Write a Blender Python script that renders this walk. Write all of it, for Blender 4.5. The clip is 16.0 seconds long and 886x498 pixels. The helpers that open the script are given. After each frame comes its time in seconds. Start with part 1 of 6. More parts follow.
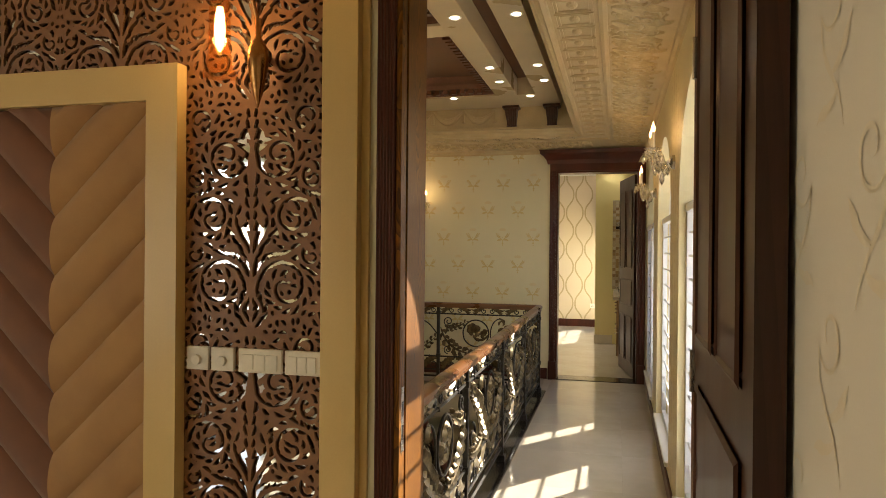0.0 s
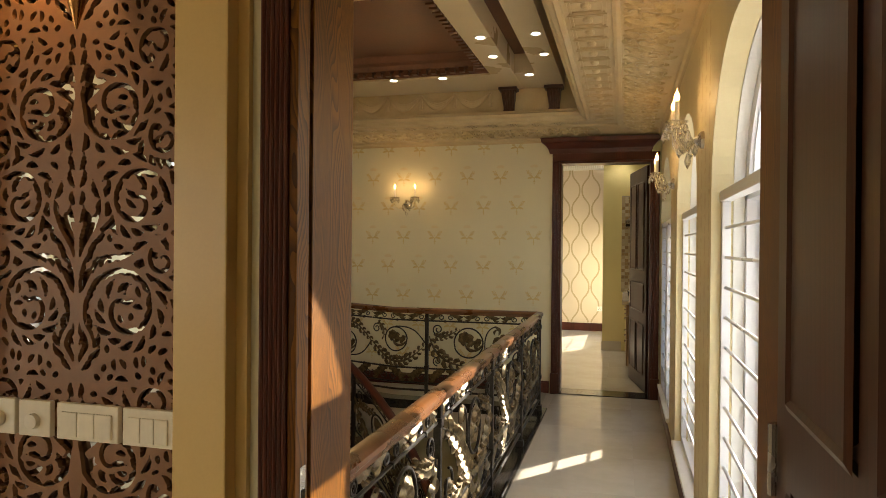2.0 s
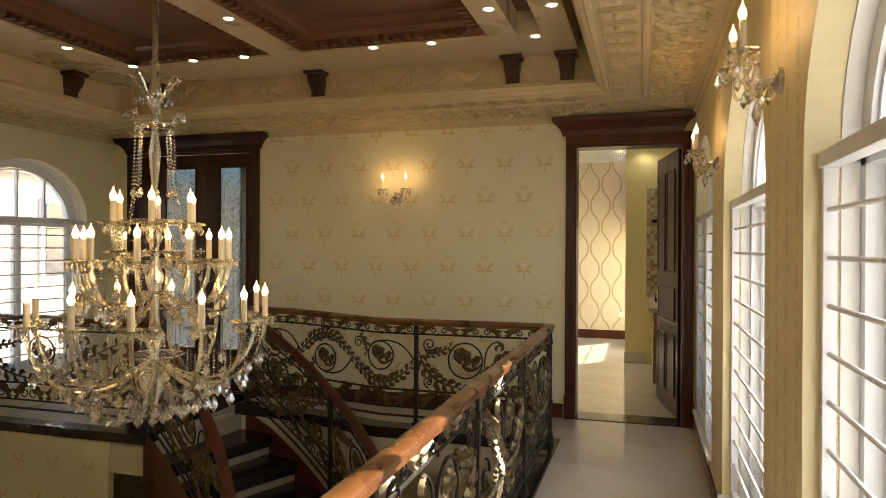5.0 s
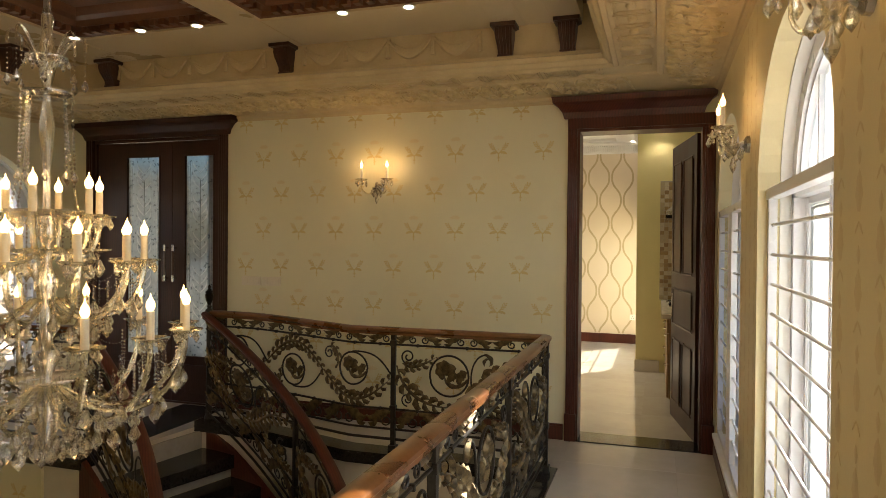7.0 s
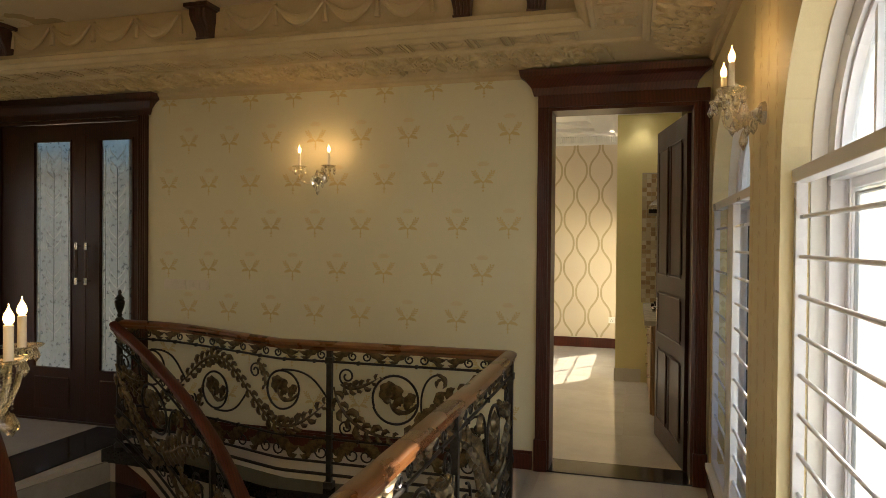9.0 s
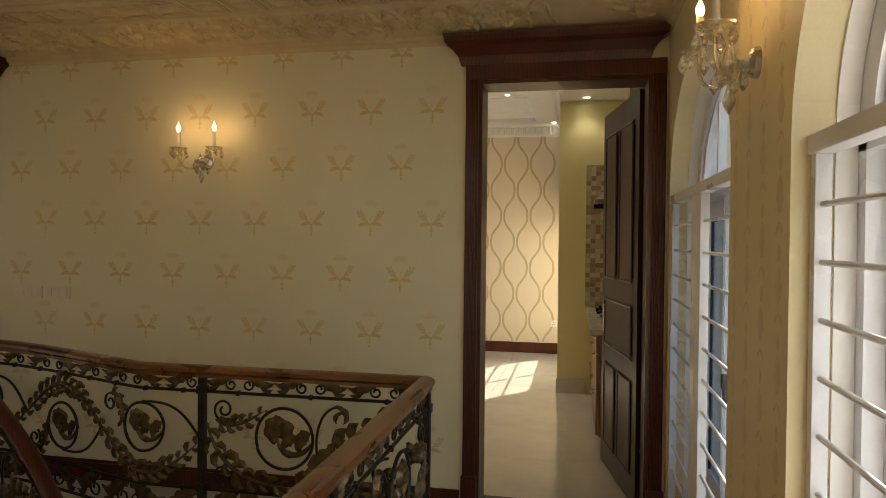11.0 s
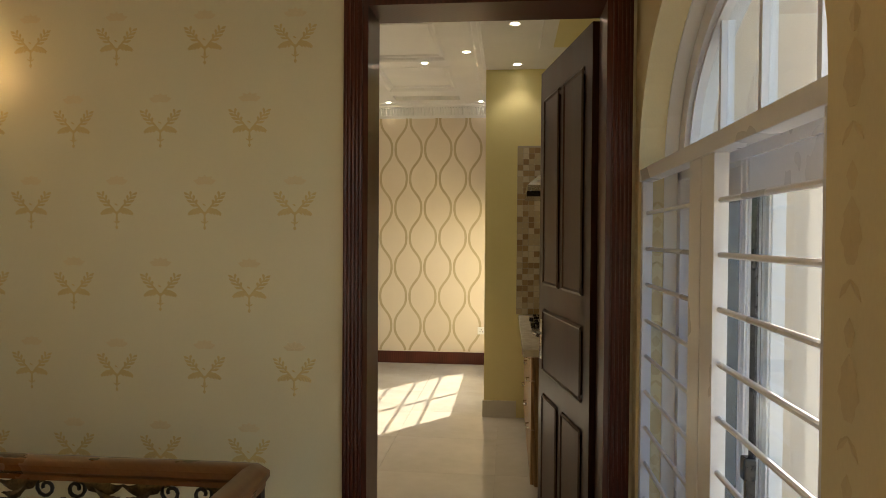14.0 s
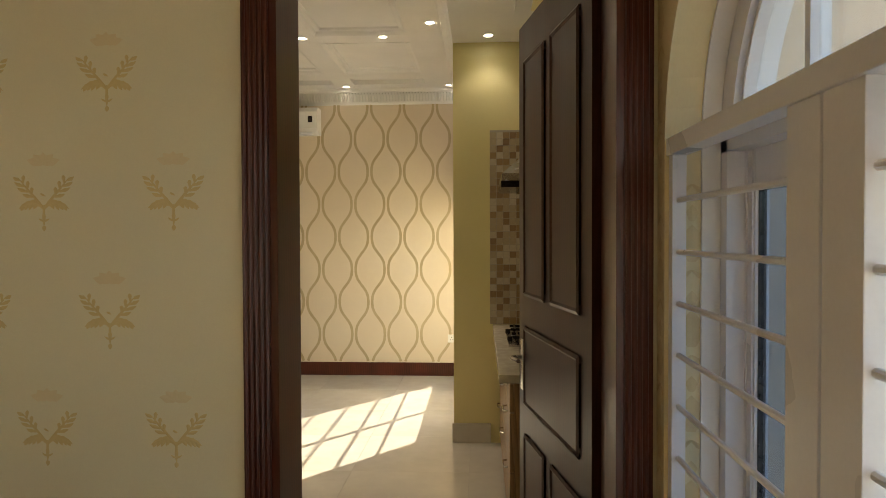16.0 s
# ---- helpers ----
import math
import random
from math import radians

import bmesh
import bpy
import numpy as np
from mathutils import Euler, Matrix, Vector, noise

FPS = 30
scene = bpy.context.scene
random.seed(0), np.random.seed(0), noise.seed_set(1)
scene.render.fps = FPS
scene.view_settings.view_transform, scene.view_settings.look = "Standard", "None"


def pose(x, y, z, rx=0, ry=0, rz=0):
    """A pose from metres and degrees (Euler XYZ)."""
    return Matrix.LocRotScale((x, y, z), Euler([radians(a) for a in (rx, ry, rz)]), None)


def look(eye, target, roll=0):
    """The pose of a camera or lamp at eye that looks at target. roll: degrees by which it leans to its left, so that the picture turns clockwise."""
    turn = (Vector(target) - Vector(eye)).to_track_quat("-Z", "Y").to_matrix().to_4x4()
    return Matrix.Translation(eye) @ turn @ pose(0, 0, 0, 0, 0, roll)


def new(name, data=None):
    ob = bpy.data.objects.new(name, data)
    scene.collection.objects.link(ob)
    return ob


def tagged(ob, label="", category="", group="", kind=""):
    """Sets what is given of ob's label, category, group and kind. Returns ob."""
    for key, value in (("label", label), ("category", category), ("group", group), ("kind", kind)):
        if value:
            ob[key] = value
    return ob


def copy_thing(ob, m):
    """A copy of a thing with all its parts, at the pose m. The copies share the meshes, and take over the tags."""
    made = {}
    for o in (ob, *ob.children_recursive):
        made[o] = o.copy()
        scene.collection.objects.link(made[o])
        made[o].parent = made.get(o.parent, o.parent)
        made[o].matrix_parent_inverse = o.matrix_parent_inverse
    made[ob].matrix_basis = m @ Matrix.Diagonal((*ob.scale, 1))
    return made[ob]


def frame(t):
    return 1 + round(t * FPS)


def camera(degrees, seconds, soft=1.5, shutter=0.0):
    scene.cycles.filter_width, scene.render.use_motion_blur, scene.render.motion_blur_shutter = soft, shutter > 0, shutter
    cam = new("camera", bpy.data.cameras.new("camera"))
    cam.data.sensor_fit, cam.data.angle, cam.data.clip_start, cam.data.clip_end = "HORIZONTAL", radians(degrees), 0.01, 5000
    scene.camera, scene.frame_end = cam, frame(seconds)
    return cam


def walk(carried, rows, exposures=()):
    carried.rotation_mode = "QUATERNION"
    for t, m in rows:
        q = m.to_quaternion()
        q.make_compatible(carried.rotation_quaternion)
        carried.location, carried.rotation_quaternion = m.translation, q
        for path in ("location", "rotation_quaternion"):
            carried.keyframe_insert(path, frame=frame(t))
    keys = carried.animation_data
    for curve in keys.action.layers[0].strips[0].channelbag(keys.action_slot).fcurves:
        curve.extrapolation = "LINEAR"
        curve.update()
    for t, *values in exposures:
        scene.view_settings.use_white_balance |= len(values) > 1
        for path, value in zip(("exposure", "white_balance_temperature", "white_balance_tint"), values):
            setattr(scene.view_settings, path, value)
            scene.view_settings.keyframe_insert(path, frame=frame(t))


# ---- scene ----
cam = camera(66.5, 16.0, 0.8)
PATH = [
    (0, (0.018, 0.031, 1.593), (-0.48, 1.968, 1.588), 0.5),
    (0.5, (-0.027, 0.258, 1.6), (-0.523, 2.195, 1.591), 0.7),
    (1, (-0.041, 0.457, 1.596), (-0.538, 2.394, 1.589), 0.6),
    (1.5, (-0.03, 0.669, 1.59), (-0.534, 2.605, 1.585), 0.5),
    (2, (-0.014, 0.882, 1.597), (-0.531, 2.813, 1.589), 0.5),
    (2.5, (-0.014, 1.101, 1.584), (-0.549, 3.028, 1.581), 0.6),
    (3, (-0.034, 1.292, 1.594), (-0.58, 3.216, 1.588), 0.5),
    (3.5, (-0.056, 1.469, 1.591), (-0.604, 3.392, 1.586), 0.5),
    (4, (-0.056, 1.641, 1.585), (-0.609, 3.563, 1.58), 0.4),
    (6.5, (-0.078, 2.573, 1.582), (-0.683, 4.479, 1.572), 0.4),
    (7, (-0.064, 2.782, 1.595), (-0.672, 4.687, 1.579), 0.5),
    (7.5, (-0.062, 2.989, 1.594), (-0.671, 4.894, 1.575), 0.5),
    (8, (-0.085, 3.208, 1.588), (-0.688, 5.115, 1.568), 0.5),
    (8.5, (-0.093, 3.408, 1.603), (-0.683, 5.319, 1.579), 0.5),
    (9, (-0.107, 3.611, 1.599), (-0.657, 5.533, 1.576), 0.5),
    (11.5, (-0.121, 4.633, 1.601), (-0.471, 6.602, 1.573), 0.5),
    (12, (-0.11, 4.839, 1.597), (-0.415, 6.816, 1.568), 0.4),
    (12.5, (-0.101, 5.058, 1.595), (-0.378, 7.039, 1.563), 0.4),
    (13, (-0.109, 5.277, 1.581), (-0.363, 7.26, 1.552), 0.5),
    (13.5, (-0.118, 5.491, 1.597), (-0.345, 7.478, 1.561), 0.5),
    (14, (-0.119, 5.69, 1.597), (-0.313, 7.68, 1.561), 0.4),
    (14.5, (-0.112, 5.885, 1.605), (-0.274, 7.878, 1.565), 0.2),
    (15, (-0.113, 6.075, 1.605), (-0.254, 8.069, 1.563), 0.2),
    (15.5, (-0.114, 6.271, 1.593), (-0.242, 8.267, 1.555), 0.1),
    (16, (-0.114, 6.486, 1.604), (-0.228, 8.482, 1.562), -0.2),
]
EXPOSURES = [(0, 2.16), (4, 2.2), (7, 2.18), (9, 1.88), (12, 1.72), (14, 1.74), (16, 1.82)]
walk(cam, [(t, look(eye, target, roll)) for t, eye, target, roll in PATH], EXPOSURES)

# ---- world and sun ----
SUN_DIR = Vector((0.63, 0.777, 0.36)).normalized()   # towards the sun
LAMP_W = 0.28                            # watts of one candle bulb
SPOT_W = 1.1                             # scale of the far room downlights and one added beam
WIN_W = 8.0                             # base watts of the window lamps, the added one among them
world = bpy.data.worlds.new("sky")
scene.world = world
world.use_nodes = True
wn = world.node_tree.nodes
sky = wn.new("ShaderNodeTexSky")
sky.sky_type, sky.sun_disc = "NISHITA", False
sky.sun_elevation = math.asin(SUN_DIR.z)
sky.sun_rotation = math.atan2(SUN_DIR.x, SUN_DIR.y)
wn["Background"].inputs["Strength"].default_value = 0.148
world.node_tree.links.new(sky.outputs[0], wn["Background"].inputs["Color"])
sun_data = bpy.data.lights.new("sun", "SUN")
sun_data.energy, sun_data.angle, sun_data.color = 5.0, radians(0.5), (1.0, 0.92, 0.78)
sun = new("sun", sun_data)
sun.matrix_world = look(SUN_DIR * 40, (0, 0, 0))


def point_lamp(place, watts, radius=0.02, color=(1.0, 0.62, 0.28)):
    d = bpy.data.lights.new("bulb_light", "POINT")
    d.energy, d.shadow_soft_size, d.color = watts, radius, color
    ob = new("bulb_light", d)
    ob.location = place
    return ob


def window_light(x, y, z, width, height, rz, watts, color=(0.95, 0.97, 1.0)):
    """Stands in for the sky's light in a window's opening."""
    d = bpy.data.lights.new("window_skylight", "AREA")
    d.shape, d.size, d.size_y, d.energy, d.color = "RECTANGLE", width, height, watts, color
    ob = new("window_skylight", d)
    ob.matrix_world = pose(x, y, z, 90, 0, rz)
    return ob


# ---- mesh helpers ----
class MB:
    """Collects vertices and faces of one mesh."""

    def __init__(self):
        self.v, self.f, self.smooth = [], [], False

    def add(self, verts, faces):
        n = len(self.v)
        self.v.extend([tuple(p) for p in verts])
        self.f.extend([tuple(i + n for i in f) for f in faces])
        return self

    def box(self, x0, x1, y0, y1, z0, z1, b=0.0):
        if b <= 0:
            v = [(x, y, z) for z in (z0, z1) for y in (y0, y1) for x in (x0, x1)]
            return self.add(v, [(0, 2, 3, 1), (4, 5, 7, 6), (0, 1, 5, 4), (2, 6, 7, 3), (0, 4, 6, 2), (1, 3, 7, 5)])
        b = min(b, abs(x1 - x0) / 2.01, abs(y1 - y0) / 2.01, abs(z1 - z0) / 2.01)
        bm = bmesh.new()
        bmesh.ops.create_cube(bm, size=1.0)
        for p in bm.verts:
            p.co = ((x0 + x1) / 2 + p.co.x * (x1 - x0), (y0 + y1) / 2 + p.co.y * (y1 - y0), (z0 + z1) / 2 + p.co.z * (z1 - z0))
        bmesh.ops.bevel(bm, geom=bm.edges[:], offset=b, segments=2, affect="EDGES", profile=0.6)
        self.bm(bm)
        return self

    def bm(self, bm):
        bm.verts.index_update()
        self.add([p.co[:] for p in bm.verts], [[p.index for p in f.verts] for f in bm.faces])
        bm.free()
        return self

    def lathe(self, profile, segs=16, at=(0, 0, 0)):
        """profile: (radius, z) from bottom to top, turned about z."""
        v, f = [], []
        n = len(profile)
        for r, z in profile:
            for k in range(segs):
                a = 2 * math.pi * k / segs
                v.append((at[0] + r * math.cos(a), at[1] + r * math.sin(a), at[2] + z))
        for i in range(n - 1):
            for k in range(segs):
                a, c = i * segs + k, i * segs + (k + 1) % segs
                f.append((a, c, c + segs, a + segs))
        f.append(tuple(range(segs))[::-1])
        f.append(tuple((n - 1) * segs + k for k in range(segs)))
        return self.add(v, f)

    def tube(self, pts, rad, segs=6, flat=1.0, side=None, closed=False):
        """A bar swept along pts; rad a number or one for each point; flat squeezes it along side."""
        pts = [Vector(p) for p in pts]
        n = len(pts)
        rads = rad if isinstance(rad, (list, tuple)) else [rad] * n
        v, f = [], []
        ref = Vector(side) if side else None
        prev = None
        for i, p in enumerate(pts):
            a, c = pts[max(i - 1, 0)], pts[min(i + 1, n - 1)]
            if closed:
                a, c = pts[i - 1], pts[(i + 1) % n]
            t = (c - a)
            t = t.normalized() if t.length > 1e-9 else Vector((0, 0, 1))
            if ref is not None:
                u = ref
            elif prev is not None:
                u = prev
            else:
                u = Vector((0, 0, 1)) if abs(t.z) < 0.9 else Vector((1, 0, 0))
            s = t.cross(u)
            s = s.normalized() if s.length > 1e-6 else t.orthogonal().normalized()
            w = s.cross(t).normalized()
            prev = w
            for k in range(segs):
                an = 2 * math.pi * (k + 0.5) / segs
                v.append(p + s * (math.cos(an) * rads[i]) + w * (math.sin(an) * rads[i] * flat))
        m = n if closed else n - 1
        for i in range(m):
            j = (i + 1) % n
            for k in range(segs):
                f.append((i * segs + k, i * segs + (k + 1) % segs, j * segs + (k + 1) % segs, j * segs + k))
        if not closed:
            f.append(tuple(range(segs))[::-1])
            f.append(tuple((n - 1) * segs + k for k in range(segs)))
        return self.add(v, f)

    def loft(self, rows, closed=False, caps=True):
        """Skins rows of equal length; each row is an open or closed outline."""
        m = len(rows[0])
        v = [p for r in rows for p in r]
        f = []
        for i in range(len(rows) - 1):
            for k in range(m if closed else m - 1):
                a, c = i * m + k, i * m + (k + 1) % m
                f.append((a, c, c + m, a + m))
        if closed and caps:
            f.append(tuple(range(m))[::-1])
            f.append(tuple((len(rows) - 1) * m + k for k in range(m)))
        return self.add(v, f)

    def prism(self, poly, fn, d0, d1):
        """Extrudes a convex or simple 2D outline; fn(u, w, d) gives the place."""
        n = len(poly)
        v = [fn(u, w, d) for d in (d0, d1) for u, w in poly]
        f = [(i, (i + 1) % n, n + (i + 1) % n, n + i) for i in range(n)]
        f += [tuple(range(n))[::-1], tuple(range(n, 2 * n))]
        return self.add(v, f)

    def move(self, m):
        self.v = [tuple(m @ Vector(p)) for p in self.v]
        return self

    def warp(self, fn):
        self.v = [tuple(fn(*p)) for p in self.v]
        return self

    def join(self, other, m=None):
        self.add([tuple(m @ Vector(p)) for p in other.v] if m else other.v, other.f)
        return self

    def mesh(self, name, material):
        me = bpy.data.meshes.new(name)
        me.from_pydata(self.v, [], self.f)
        me.materials.append(material)
        bm = bmesh.new()
        bm.from_mesh(me)
        bmesh.ops.recalc_face_normals(bm, faces=bm.faces[:])
        bm.to_mesh(me)
        bm.free()
        if self.smooth:
            me.polygons.foreach_set("use_smooth", [True] * len(me.polygons))
            me.set_sharp_from_angle(angle=radians(self.smooth if self.smooth is not True else 40))
        me.update()
        return me


def smooth(mb, angle=40):
    mb.smooth = angle
    return mb


def part(name, mb, material, parent=None, label=""):
    """Links one mesh as a thing of its own or as a part of parent; the mesh is in the world's or the parent's axes."""
    me = mb.mesh(name, material) if isinstance(mb, MB) else mb
    ob = new(name, me)
    if parent is not None:
        ob.parent = parent
    if label:
        tagged(ob, label)
    return ob


def thing(name, label, category, group="", place=None):
    ob = new(name)
    ob.empty_display_size = 0.1
    if place is not None:
        ob.matrix_basis = place
    return tagged(ob, label, category, group)


def setting(name, mb, material, label="", category=""):
    ob = part(name, mb, material)
    return tagged(ob, label, category or name.split("_")[0], "", "structure")


# ---- materials ----
def srgb(h):
    return tuple((c / 12.92 if c <= 0.04045 else ((c + 0.055) / 1.055) ** 2.4) for c in (int(h[i:i + 2], 16) / 255 for i in (0, 2, 4)))


def mat(name, a, b=None, rough=0.5, metal=0.0, scale=4.0, stretch=(1, 1, 1), fine=60.0, bump=0.1, dist=0.002, rough_var=0.1,
        spec=0.5, coat=0.0, rand=0.0, detail=4.0, sheen=0.0):
    """A surface whose colour wanders between a and b at a coarse and a fine scale, with matching roughness and relief."""
    m = bpy.data.materials.new(name)
    m.use_nodes = True
    nt = m.node_tree
    p = nt.nodes["Principled BSDF"]
    b = b or tuple(c * 0.85 for c in a)
    tc = nt.nodes.new("ShaderNodeTexCoord")
    mp = nt.nodes.new("ShaderNodeMapping")
    mp.inputs["Scale"].default_value = stretch
    nt.links.new(tc.outputs["Object"], mp.inputs["Vector"])
    n1, n2 = nt.nodes.new("ShaderNodeTexNoise"), nt.nodes.new("ShaderNodeTexNoise")
    for n, s in ((n1, scale), (n2, fine)):
        n.inputs["Scale"].default_value = s
        n.inputs["Detail"].default_value = detail
        nt.links.new(mp.outputs[0], n.inputs["Vector"])
    add = nt.nodes.new("ShaderNodeMath")
    add.operation = "MULTIPLY_ADD"
    nt.links.new(n2.outputs["Fac"], add.inputs[0])
    add.inputs[1].default_value = 0.45
    half = nt.nodes.new("ShaderNodeMath")
    half.operation = "MULTIPLY_ADD"
    nt.links.new(n1.outputs["Fac"], half.inputs[0])
    half.inputs[1].default_value, half.inputs[2].default_value = 1.3, -0.38
    nt.links.new(half.outputs[0], add.inputs[2])
    ramp = nt.nodes.new("ShaderNodeValToRGB")
    ramp.color_ramp.elements[0].color, ramp.color_ramp.elements[1].color = (*b, 1), (*a, 1)
    ramp.color_ramp.elements[0].position, ramp.color_ramp.elements[1].position = 0.25, 0.75
    nt.links.new(add.outputs[0], ramp.inputs[0])
    col = ramp.outputs[0]
    if rand:
        oi, hsv = nt.nodes.new("ShaderNodeObjectInfo"), nt.nodes.new("ShaderNodeHueSaturation")
        mr = nt.nodes.new("ShaderNodeMapRange")
        mr.inputs["To Min"].default_value, mr.inputs["To Max"].default_value = 1 - rand, 1 + rand
        nt.links.new(oi.outputs["Random"], mr.inputs["Value"])
        nt.links.new(mr.outputs[0], hsv.inputs["Value"])
        nt.links.new(col, hsv.inputs["Color"])
        col = hsv.outputs[0]
    nt.links.new(col, p.inputs["Base Color"])
    rr = nt.nodes.new("ShaderNodeMapRange")
    rr.inputs["To Min"].default_value, rr.inputs["To Max"].default_value = max(rough - rough_var, 0.02), min(rough + rough_var, 1)
    nt.links.new(n1.outputs["Fac"], rr.inputs["Value"])
    nt.links.new(rr.outputs[0], p.inputs["Roughness"])
    p.inputs["Metallic"].default_value = metal
    p.inputs["Specular IOR Level"].default_value = spec
    p.inputs["Coat Weight"].default_value = coat
    p.inputs["Coat Roughness"].default_value = 0.12
    p.inputs["Sheen Weight"].default_value = sheen
    if bump:
        bp = nt.nodes.new("ShaderNodeBump")
        bp.inputs["Strength"].default_value, bp.inputs["Distance"].default_value = bump, dist
        nt.links.new(n2.outputs["Fac"], bp.inputs["Height"])
        nt.links.new(bp.outputs[0], p.inputs["Normal"])
    m["ramp"] = ramp.name
    return m


def emit(name, color, strength):
    m = bpy.data.materials.new(name)
    m.use_nodes = True
    p = m.node_tree.nodes["Principled BSDF"]
    p.inputs["Base Color"].default_value = (*color, 1)
    p.inputs["Emission Color"].default_value = (*color, 1)
    p.inputs["Emission Strength"].default_value = strength
    return m


def glass(name, color=(1, 1, 1), rough=0.0, thin=True, ior=1.5, clear=0.8, dust=0.0):
    """thin: a pane that lets light straight through and mirrors a little; else solid crystal."""
    m = bpy.data.materials.new(name)
    m.use_nodes = True
    nt = m.node_tree
    out = nt.nodes["Material Output"]
    nt.nodes.remove(nt.nodes["Principled BSDF"])
    g = nt.nodes.new("ShaderNodeBsdfGlossy")
    g.inputs["Roughness"].default_value = rough
    mix = nt.nodes.new("ShaderNodeMixShader")
    if thin:
        t = nt.nodes.new("ShaderNodeBsdfTransparent")
        t.inputs["Color"].default_value = (*color, 1)
        fr = nt.nodes.new("ShaderNodeLayerWeight")
        pw = nt.nodes.new("ShaderNodeMath")
        pw.operation = "POWER"
        pw.inputs[1].default_value = 5.0
        sc = nt.nodes.new("ShaderNodeMath")
        sc.operation = "MULTIPLY_ADD"
        sc.inputs[1].default_value, sc.inputs[2].default_value = 0.6, 0.04 * ior / 1.5
        nt.links.new(fr.outputs["Facing"], pw.inputs[0])
        nt.links.new(pw.outputs[0], sc.inputs[0])
        nt.links.new(sc.outputs[0], mix.inputs[0])
    else:
        t = nt.nodes.new("ShaderNodeBsdfGlass")
        t.inputs["Color"].default_value = (*color, 1)
        t.inputs["IOR"].default_value = ior
        tr = nt.nodes.new("ShaderNodeBsdfTransparent")
        body = nt.nodes.new("ShaderNodeMixShader")
        body.inputs[0].default_value = 1 - clear
        nt.links.new(t.outputs[0], body.inputs[1])
        nt.links.new(tr.outputs[0], body.inputs[2])
        g.inputs["Roughness"].default_value = 0.04
        g.inputs["Color"].default_value = (*color, 1)
        mix.inputs[0].default_value = 0.22
        t = body
    nt.links.new(t.outputs[0], mix.inputs[1])
    nt.links.new(g.outputs[0], mix.inputs[2])
    surface = mix.outputs[0]
    if dust:
        # a film of dust that catches the sun
        film, dm = nt.nodes.new("ShaderNodeBsdfTranslucent"), nt.nodes.new("ShaderNodeMixShader")
        film.inputs["Color"].default_value = (0.95, 0.93, 0.90, 1)
        tc, ns, mr = nt.nodes.new("ShaderNodeTexCoord"), nt.nodes.new("ShaderNodeTexNoise"), nt.nodes.new("ShaderNodeMapRange")
        ns.inputs["Scale"].default_value, ns.inputs["Detail"].default_value = 2.5, 5.0
        mr.inputs["To Min"].default_value, mr.inputs["To Max"].default_value = dust * 0.55, dust * 1.45
        nt.links.new(tc.outputs["Object"], ns.inputs["Vector"])
        nt.links.new(ns.outputs["Fac"], mr.inputs["Value"])
        nt.links.new(mr.outputs[0], dm.inputs[0])
        nt.links.new(surface, dm.inputs[1])
        nt.links.new(film.outputs[0], dm.inputs[2])
        surface = dm.outputs[0]
    nt.links.new(surface, out.inputs["Surface"])
    return m


def wood(name, dark, light, rough=0.35, coat=0.4, bump=0.12, pitch=0.014, contrast=0.4, along=(1, 1, 0.06), across="DIAGONAL", swirl=8.0, spec=0.5):
    """Long growth-ring figure and fine pores drawn out along z of the object; pitch is the rings' spacing."""
    m = mat(name, light, dark, rough, 0, 5.0, along, 160.0, bump, 0.0006, 0.08, spec=spec, coat=coat)
    nt = m.node_tree
    p, mp = nt.nodes["Principled BSDF"], nt.nodes["Mapping"]
    wv = nt.nodes.new("ShaderNodeTexWave")
    wv.bands_direction, wv.wave_profile = across, "SAW"
    wv.inputs["Scale"].default_value = 2 * math.pi / (17 * pitch)
    wv.inputs["Distortion"].default_value = swirl
    wv.inputs["Detail"].default_value, wv.inputs["Detail Scale"].default_value = 2.0, 0.16
    nt.links.new(mp.outputs[0], wv.inputs["Vector"])
    r2 = nt.nodes.new("ShaderNodeValToRGB")
    k = 1 - contrast
    r2.color_ramp.elements[0].color, r2.color_ramp.elements[1].color = (1, 1, 1, 1), (k, k * 0.94, k * 0.88, 1)
    r2.color_ramp.elements[0].position, r2.color_ramp.elements[1].position = 0.35, 0.95
    nt.links.new(wv.outputs["Fac"], r2.inputs[0])
    mx = nt.nodes.new("ShaderNodeMix")
    mx.data_type, mx.blend_type = "RGBA", "MULTIPLY"
    mx.inputs[0].default_value = 1.0
    nt.links.new(nt.nodes[m["ramp"]].outputs[0], mx.inputs[6])
    nt.links.new(r2.outputs[0], mx.inputs[7])
    nt.links.new(mx.outputs[2], p.inputs["Base Color"])
    return m


M_PAPER = mat("cream_wallpaper", (0.745, 0.695, 0.48), (0.695, 0.64, 0.43), 0.55, scale=1.2, fine=260, bump=0.15, dist=0.0008)
M_PAPER3 = mat("beige_trellis_wallpaper", (0.74, 0.635, 0.50), (0.69, 0.585, 0.45), 0.55, scale=1.2, fine=260, bump=0.15, dist=0.0008)
M_PAPER4 = mat("pale_scroll_wallpaper", (0.85, 0.80, 0.68), (0.80, 0.75, 0.62), 0.5, scale=1.2, fine=260, bump=0.15, dist=0.0008)
M_PRINT = mat("gold_wallpaper_print", (0.66, 0.53, 0.24), (0.60, 0.47, 0.20), 0.45, scale=8, fine=120, bump=0.1)
M_PRINT2 = mat("brown_trellis_print", (0.52, 0.42, 0.26), (0.46, 0.36, 0.21), 0.45, scale=8, fine=120, bump=0.1)
M_PAPER2 = mat("tan_striped_wallpaper", (0.77, 0.67, 0.41), (0.70, 0.59, 0.34), 0.5, scale=3, stretch=(1, 1, 0.3), fine=200, bump=0.2, dist=0.0008)
